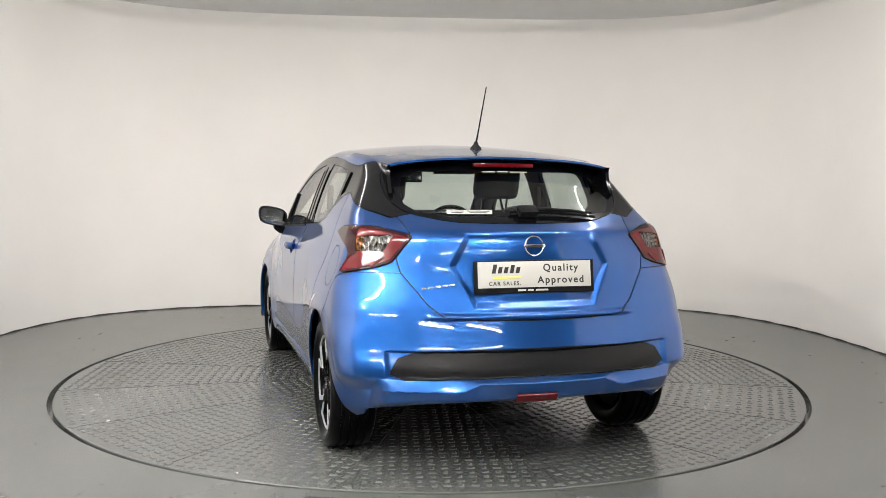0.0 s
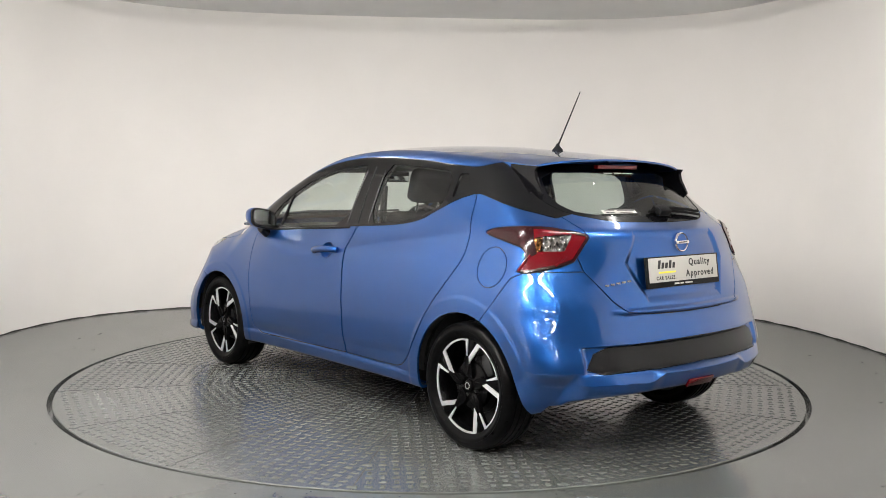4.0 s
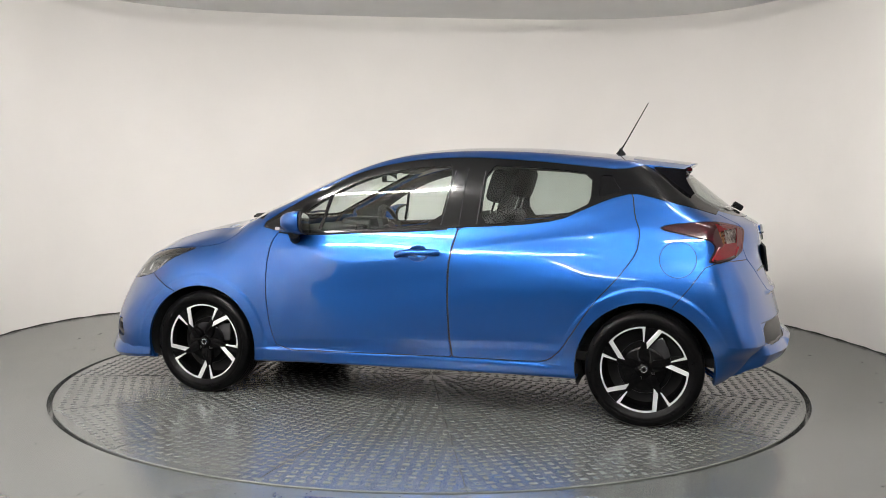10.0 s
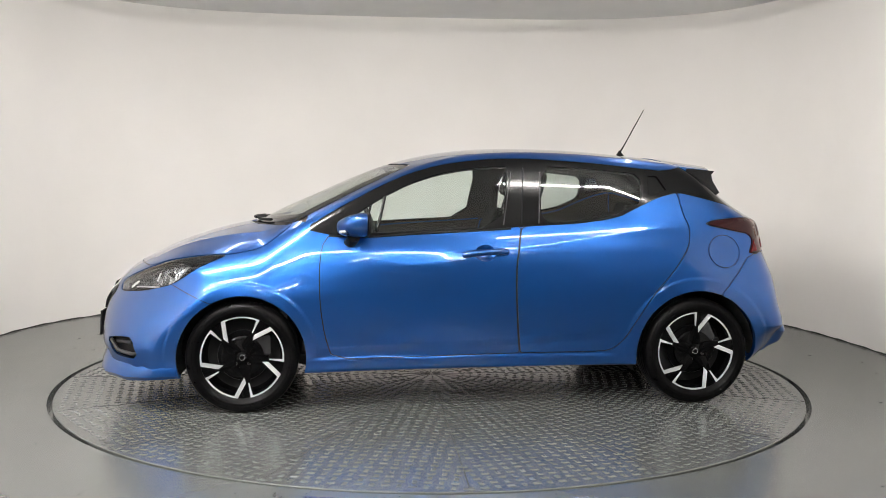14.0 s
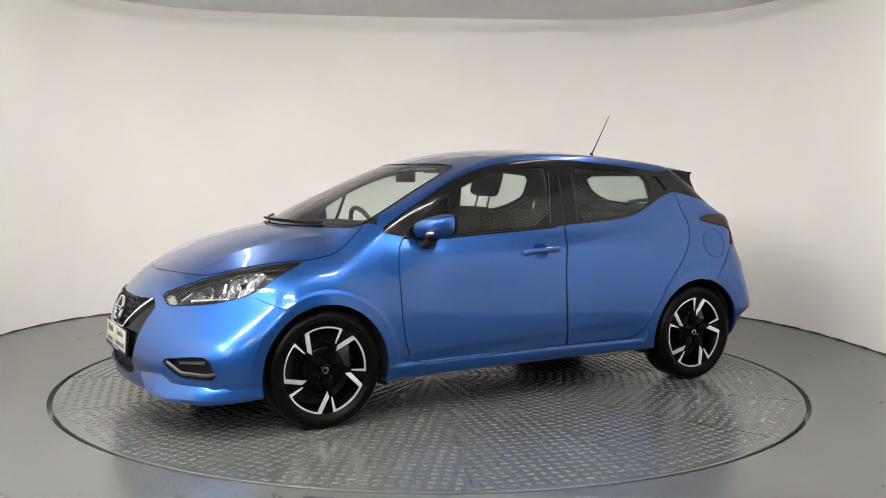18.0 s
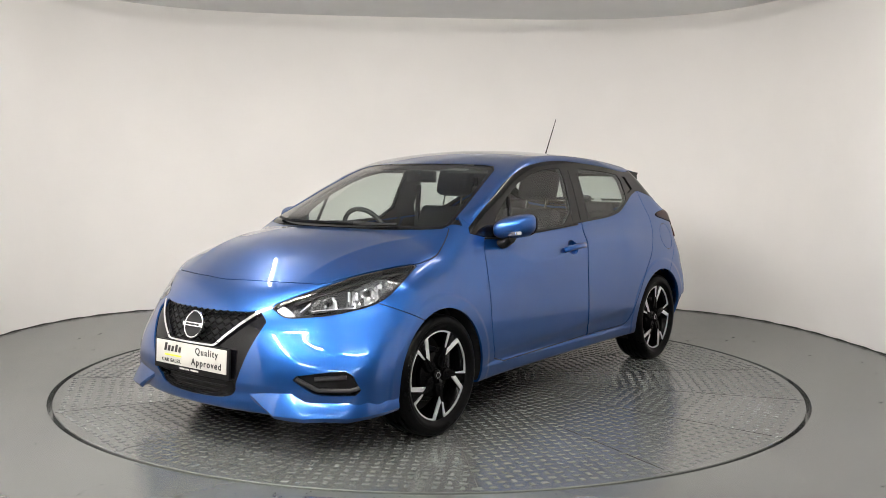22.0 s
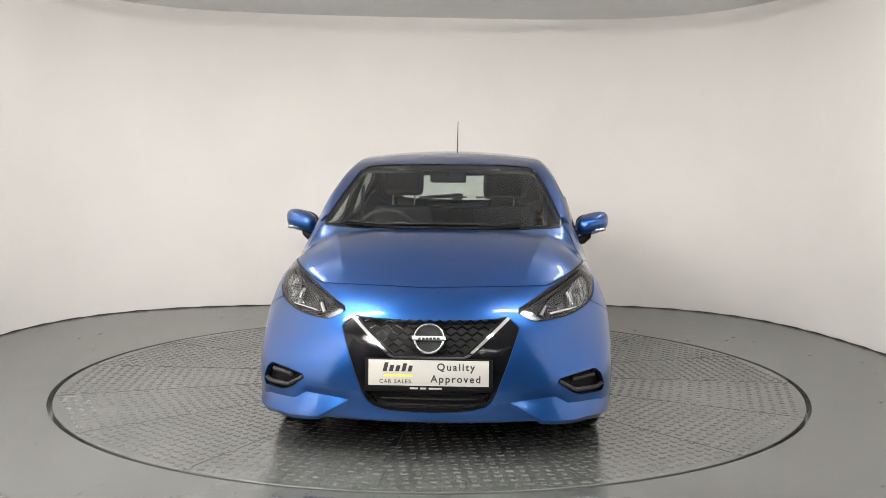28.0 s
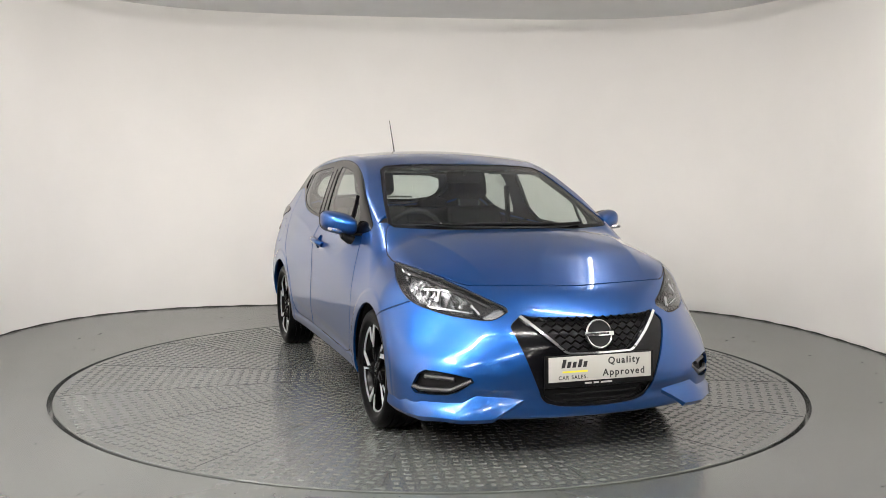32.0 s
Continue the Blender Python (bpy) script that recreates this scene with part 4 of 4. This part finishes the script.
spoiler = build_spoiler()
for s in (1, -1):
    bm = prism([(-1.24, 1.338), (-1.45, 1.322), (-1.432, 1.30), (-1.440, 1.265), (-1.485, 1.195), (-1.465, 1.18), (-1.40, 1.21), (-1.30, 1.25)], .016, .003)
    bmesh.ops.transform(bm, matrix=Matrix.Translation((0, s * .548 + .008, 0)) @ Matrix(((1, 0, 0, 0), (0, 0, -1, 0), (0, 1, 0, 0), (0, 0, 0, 1))), verts=bm.verts)
    part("spoiler_fin", bm, GLOSS_BLACK, spoiler)
part("brake_lamp", box((.03, .30, .020), (-1.448, 0, 1.326), .006), RED, spoiler, "red high brake lamp")
bm = box((.09, .06, .035), bevel=.012)
p, n = on_body(-1.70, -.02, 1.088, .02)
bmesh.ops.transform(bm, matrix=facing(p, n), verts=bm.verts)
wiper = part("rear_wiper", bm, BLACK_PLASTIC, car, "black rear wiper")
part("wiper_arm", tube([on_body(-1.69, y, 1.098 + .006 * math.sin(3 * k), .024)[0] for k, y in enumerate(np.linspace(.03, -.34, 8))], .011, 8, taper=.6), BLACK_PLASTIC, wiper)
part("wiper_blade", tube([on_body(-1.69, y, 1.088, .010)[0] for y in np.linspace(.06, -.36, 9)], .007, 6), BLACK_PLASTIC, wiper)
bm = box((.180, .040, .012), bevel=.004)
p, n = on_body(-1.97, .035, .374, .004)
bmesh.ops.transform(bm, matrix=facing(p, n), verts=bm.verts)
part("rear_reflector", bm, RED, car, "red rear fog lamp in the bumper")

# stickers on the glass: print too small to read, as bars
for (x, y, z), (w, h), mat, nm in (((-1.67, .235, 1.115), (.20, .028), PLATE, "window_sticker"), *[((-1.46, y, 1.293), (w, .007), PLATE, "screen_print") for y, w in ((.075, .06), (.005, .05), (-.075, .085))]):
    p, n = on_body(x, y, z, .002)
    b = box((w, h, .001))
    bmesh.ops.transform(b, matrix=facing(p, n), verts=b.verts)
    st = part(nm, b, mat, car, "white printed sticker on the glass", smooth=False)
    if nm == "window_sticker":
        for u, v, lw in ((-.055, .006, .06), (.04, .006, .10), (-.055, -.006, .05), (.04, -.006, .08)):
            b = box((lw, .005, .001), (u, v, .001))
            bmesh.ops.transform(b, matrix=facing(p, n), verts=b.verts)
            part("print_bar", b, INK, st, smooth=False)

# aerial
aer = part("aerial_base", lathe([(.03, 0), (.028, .012), (.012, .03), (.009, .042), (.003, .045)], 20), BLACK_PLASTIC, car, "black roof aerial")
aer.location = (-1.05, 0, float(top(np.array(-1.05), np.array(0.0))) - .004)
part("mast", tube([(0, 0, .03), (-.035, 0, .09), (-.152, 0, .305)], .0055, 8, taper=.45), BLACK_PLASTIC, aer)

# mirrors and handles
for s in (1, -1):
    bm = bmesh.new()
    bmesh.ops.create_uvsphere(bm, u_segments=28, v_segments=18, radius=1)
    for v in bm.verts:
        x, y, z = v.co
        v.co = (math.copysign(abs(x) ** .8, x) * .075 - .03 * abs(z) ** 2 * (x > 0), math.copysign(abs(y) ** .66, y) * .108, math.copysign(abs(z) ** .70, z) * .066)
        v.co.z += .018 * v.co.y / .095
        v.co.x -= .028 * v.co.y / .095
        if v.co.x < -.045:
            v.co.x = -.045 - .028 * v.co.y / .095 * 0
    bmesh.ops.transform(bm, matrix=Matrix.Translation((.655, .852, 1.010)) @ Matrix.Diagonal((1.22, .88, .95, 1)), verts=bm.verts)
    if s < 0:
        bmesh.ops.scale(bm, vec=(1, -1, 1), verts=bm.verts)
    mir = part("door_mirror", bm, PAINT, car, angle=60)
    for nm, a, b, x0, deep, mat, lab in (("mirror_bezel", .094, .061, .594, .012, BLACK_PLASTIC, "black mirror bezel"), ("mirror_glass", .082, .051, .591, .004, CHROME, "mirror glass")):
        ring = []
        for k in range(28):
            t = 2 * math.pi * k / 28
            c, d = math.cos(t), math.sin(t)
            u, w = a * math.copysign(abs(c) ** .6, c), b * math.copysign(abs(d) ** .6, d)
            ring.append((u, w + .018 * u / .095))
        bm = prism(ring, deep)
        bmesh.ops.transform(bm, matrix=Matrix.Translation((x0, .852, 1.010)) @ Matrix.Rotation(radians(9), 4, "Z") @ Matrix(((0, 0, 1, 0), (1, 0, 0, 0), (0, 1, 0, 0), (0, 0, 0, 1))), verts=bm.verts)
        if s < 0:
            bmesh.ops.scale(bm, vec=(1, -1, 1), verts=bm.verts)
        part(nm, bm, mat, mir, lab)
    bm = bmesh.new()
    secs = []
    for x, y, z, a, b in ((.695, .755, .912, .034, .020), (.688, .780, .914, .032, .020), (.678, .808, .926, .032, .024), (.668, .842, .962, .038, .030)):
        secs.append([bm.verts.new((x + a * math.cos(t), y * 1.0, z + b * math.sin(t) * 1.3)) for t in (2 * math.pi * i / 12 for i in range(12))])
    for a, b in zip(secs, secs[1:]):
        for i in range(12):
            bm.faces.new((a[i], a[(i + 1) % 12], b[(i + 1) % 12], b[i]))
    bm.faces.new(secs[0]), bm.faces.new(secs[-1])
    if s < 0:
        bmesh.ops.scale(bm, vec=(1, -1, 1), verts=bm.verts)
    part("mirror_foot", bm, BLACK_PLASTIC, mir, "black mirror foot")
    bm = box((.040, .080, .020), (.716, .884, .975), .007, Matrix.Rotation(radians(-22), 4, "Z") @ Matrix.Rotation(radians(9), 4, "X"))
    if s < 0:
        bmesh.ops.scale(bm, vec=(1, -1, 1), verts=bm.verts)
    part("indicator", bm, REFLECTOR, mir, "clear indicator lens")
    # handle: hollow in the door skin, grip across it
    hand = panel("door_handle", "handle_bowl", PAINT, side=s, depth=0, dish=lambda p: .024 * max(0, 1 - ((p[0] + .050) / .060) ** 2 - ((p[2] - .858) / .044) ** 2) ** .6, label="body-coloured pull handle over a hollow")
    pts = [on_body(x, .83 * s, z, o)[0] for x, z, o in ((.070, .852, .004), (.058, .854, .016), (.02, .858, .028), (-.04, .863, .032), (-.10, .868, .030), (-.145, .872, .024), (-.168, .873, .006))]
    bm = tube(pts, .0175, 12)
    part("grip", bm, PAINT, hand)

# front wipers
for (a, b) in (((1.20, .20), (1.02, -.53)), ((1.17, -.25), (1.06, .42))):
    pts = []
    for k in range(9):
        x, y = a[0] + (b[0] - a[0]) * k / 8, a[1] + (b[1] - a[1]) * k / 8
        x = 1.235 - .60 * y * y
        pts.append((x, y, float(top(np.array(x), np.array(y))) + .012))
    w = part("front_wiper", tube(pts, .008, 6), BLACK_PLASTIC, car, "black windscreen wiper")
    part("wiper_arm", tube([(x + .02, y, z + .006) for x, y, z in pts[:6]], .007, 6), BLACK_PLASTIC, w)

for s in (1, -1):
    part("window_divider", tube([on_body(x, .72 * s, z, .001)[0] for x, z in ((.497, 1.170), (.512, 1.10), (.527, 1.03), (.545, .958))], .010, 6), GLOSS_BLACK, car, "black divider bar of the front side window")
    # bright weather strip along the foot of the side windows
    part("weather_strip", tube([on_body(-q, .76 * s, z - .004, .002)[0] for q, z in ((-.80, .957), (-.66, .943), (-.53, .947), (-.353, .963), (-.044, .982), (.20, .998))], .006, 6), BLACK_PLASTIC, car)

# fine trim lines on the pillars: door gap, and window channels greyed as highlights
for s in (1, -1):
    for (x0, z0), (x1, z1), mat in (((-.262, 1.008), (-.285, 1.372), DARK_GAP), ((-.160, 1.004), (-.215, 1.345), GREY_TRIM), ((-.360, 1.014), (-.383, 1.345), GREY_TRIM)):
        part("pillar_trim", tube([on_body(x0 + (x1 - x0) * k / 5, .72 * s, z0 + (z1 - z0) * k / 5, .0005)[0] for k in range(6)], .0032, 6), mat, car)

# angled wings low on the bumper corners
WING = [(2.10, .365, .285, .283), (2.075, .43, .292, .246), (2.045, .49, .299, .212), (2.01, .555, .306, .212), (1.975, .61, .272, .213), (1.92, .68, .269, .213), (1.85, .742, .267, .214), (1.77, .788, .264, .215), (1.68, .815, .260, .216), (1.605, .83, .256, .216)]
for s in (1, -1):
    bm = bmesh.new()
    rows = []
    for k, (x, y, hi, lo) in enumerate(WING):
        out = .042 * min(1, k / 2) * (1 if k < 5 else .75 if k < 7 else .35)
        rows.append([bm.verts.new(q) for q in (on_body(x, y * s, hi, .001)[0], on_body(x, y * s, (hi + lo) / 2, .002 + out * .55)[0], on_body(x, y * s, lo, .002 + out)[0], on_body(x, y * s, lo - .014, .001 + out * .8)[0], on_body(x, y * s, lo - .02, -.02)[0])])
    for a, b in zip(rows, rows[1:]):
        for i in range(4):
            bm.faces.new((a[i], a[i + 1], b[i + 1], b[i]))
    part("bumper_wing", bm, PAINT, car, angle=22)
# ---- inside the car ----
for s in (1, -1):
    for src in ("front_door", "rear_door", "quarter_panel"):
        panel("door_lining", src, DASH, side=s, depth=0, shift=-.045)
    panel("pillar_lining", "window_surround", DASH, side=s, depth=0, shift=-.03)
panel("headlining", "roof", LINING, whole=True, depth=0, shift=-.04)
panel("tailgate_lining", "tailgate", DASH, whole=True, depth=0, shift=-.04)
part("cabin_floor", box((2.6, 1.36, .05), (-.35, 0, .33), .01), DASH, car)
part("bulkhead", box((.05, 1.40, .60), (1.05, 0, .62), .01), DASH, car)

bm = box((.46, 1.36, .20), (.80, 0, .86), .07, segments=4)
dash = part("dashboard", bm, DASH, car)
part("instrument_hood", box((.22, .36, .09), (.70, -.36, .955), .035, segments=3), DASH, dash)
part("centre_stack", box((.14, .30, .34), (.64, 0, .76), .03), DASH, dash)
part("display", box((.02, .22, .13), (.585, 0, .90), .008), GLOSS_BLACK, dash)
part("centre_tunnel", box((1.2, .24, .22), (.0, 0, .44), .03), DASH, dash)

bm = bmesh.new()
R, r, seg, sub = .182, .015, 40, 10
ring = [[bm.verts.new(((R + r * math.cos(b)) * math.cos(a), (R + r * math.cos(b)) * math.sin(a), r * math.sin(b))) for b in (2 * math.pi * j / sub for j in range(sub))] for a in (2 * math.pi * i / seg for i in range(seg))]
for i in range(seg):
    for j in range(sub):
        bm.faces.new((ring[i][j], ring[(i + 1) % seg][j], ring[(i + 1) % seg][(j + 1) % sub], ring[i][(j + 1) % sub]))
tilt = facing((.50, -.36, .905), (-1, 0, .42))
bmesh.ops.transform(bm, matrix=tilt, verts=bm.verts)
wheel_s = part("steering_wheel", bm, DASH, car, "black steering wheel")
bm = box((.13, .11, .05), (0, 0, -.01), .02)
box((.34, .028, .018), (0, .01, -.01), .008, bm=bm)
box((.028, .17, .018), (0, -.09, -.01), .008, bm=bm)
bmesh.ops.transform(bm, matrix=tilt, verts=bm.verts)
part("wheel_boss", bm, DASH, wheel_s)


def build_seat(x, y, head=0.0):
    bm = box((.50, .48, .15), (x + .22, y, .52), .055, Matrix.Rotation(radians(-8), 4, "Y"), 3)
    seat = part("front_seat", bm, SEAT, car, "dark cloth front seat")
    bm = box((.13, .47, .60), (0, 0, .29), .05, segments=3)
    for v in bm.verts:
        v.co.y *= 1 - .18 * max(0, v.co.z - .3) / .3
        v.co.x += .05 * (abs(v.co.y) / .23) ** 2
    bmesh.ops.transform(bm, matrix=pose(x - .03, y, .50, 0, -17, 0), verts=bm.verts)
    part("backrest", bm, SEAT, seat)
    top_m = pose(x - .03, y, .50, 0, -17, 0)
    bm = box((.10, .27, .19), (.005, 0, .755 + head), .045, segments=3)
    bmesh.ops.transform(bm, matrix=top_m, verts=bm.verts)
    part("headrest", bm, SEAT, seat)
    for d in (-.075, .075):
        bm = tube([(0, d, .56), (0, d, .70 + head)], .007, 8)
        bmesh.ops.transform(bm, matrix=top_m, verts=bm.verts)
        part("headrest_post", bm, CHROME, seat, "chrome headrest post")


build_seat(-.16, .345, .0)
build_seat(-.16, -.345, .02)
bm = box((.48, 1.26, .16), (-.78, 0, .53), .05, segments=3)
bench = part("rear_bench", bm, SEAT, car, "dark cloth rear bench")
bm = box((.14, 1.24, .52), (0, 0, .24), .05, segments=3)
bmesh.ops.transform(bm, matrix=pose(-1.02, 0, .56, 0, -20, 0), verts=bm.verts)
part("backrest", bm, SEAT, bench)
for y in (.36, -.36):
    bm = box((.08, .24, .10), (0, 0, .53), .035, segments=3)
    bmesh.ops.transform(bm, matrix=pose(-1.02, y, .56, 0, -20, 0), verts=bm.verts)
    part("headrest", bm, SEAT, bench)
part("parcel_shelf", box((.46, 1.12, .025), (-1.42, 0, .985), .01), DASH, car)
bm = box((.03, .22, .07), (.40, 0, 1.275), .014, segments=3)
im = part("rear_view_mirror", bm, BLACK_PLASTIC, car, "inner rear-view mirror")
part("mirror_stem", tube([(.42, 0, 1.29), (.475, 0, 1.335)], .012), BLACK_PLASTIC, im)
part("mirror_face", box((.004, .20, .055), (.384, 0, 1.275), .001), CHROME, im)
for y in (-.35, .35):
    part("sun_visor", box((.16, .34, .018), (.30, y, 1.325), .008, Matrix.Rotation(radians(16), 4, "Y")), VISOR, car)
for s in (1, -1):
    part("belt", tube([(-.36, s * .63, 1.22), (-.345, s * .64, .95), (-.32, s * .63, .6)], .018, 4), SEAT, car, "dark seat belt")


def light_room():
    tubes = {}
    for x, y, turn, glow in FITTINGS:
        if glow not in tubes:
            tubes[glow] = material("light_tube", (1, 1, 1), .5, emit=(1.0, .965, .92, glow))
        fitting = new("ceiling_light")
        tagged(fitting, "bare white tube light fixed under the ceiling", "ceiling light", "ceiling lights")
        fitting.matrix_world = pose(x, y, CEIL - .09, 0, 0, turn)
        half = .72
        part("housing", box((.07, half * 2 + .06, .04), (0, 0, .065), .01), WHITE_METAL, fitting)
        part("tube", lathe([(.013, -half), (.013, half)], 12, "Y"), tubes[glow], fitting, "glowing white light tube")
        for e in (-half - .015, half + .015):
            part("holder", box((.035, .03, .07), (0, e, .02), .006), WHITE_METAL, fitting)


light_room()


def motions():
    rows = [(t, spin(t)) for t in np.arange(0, 32.01, .5)]
    walk(turntable, rows)
    walk(car, [(t, m @ pose(*CAR_AT, 0)) for t, m in rows])


motions()
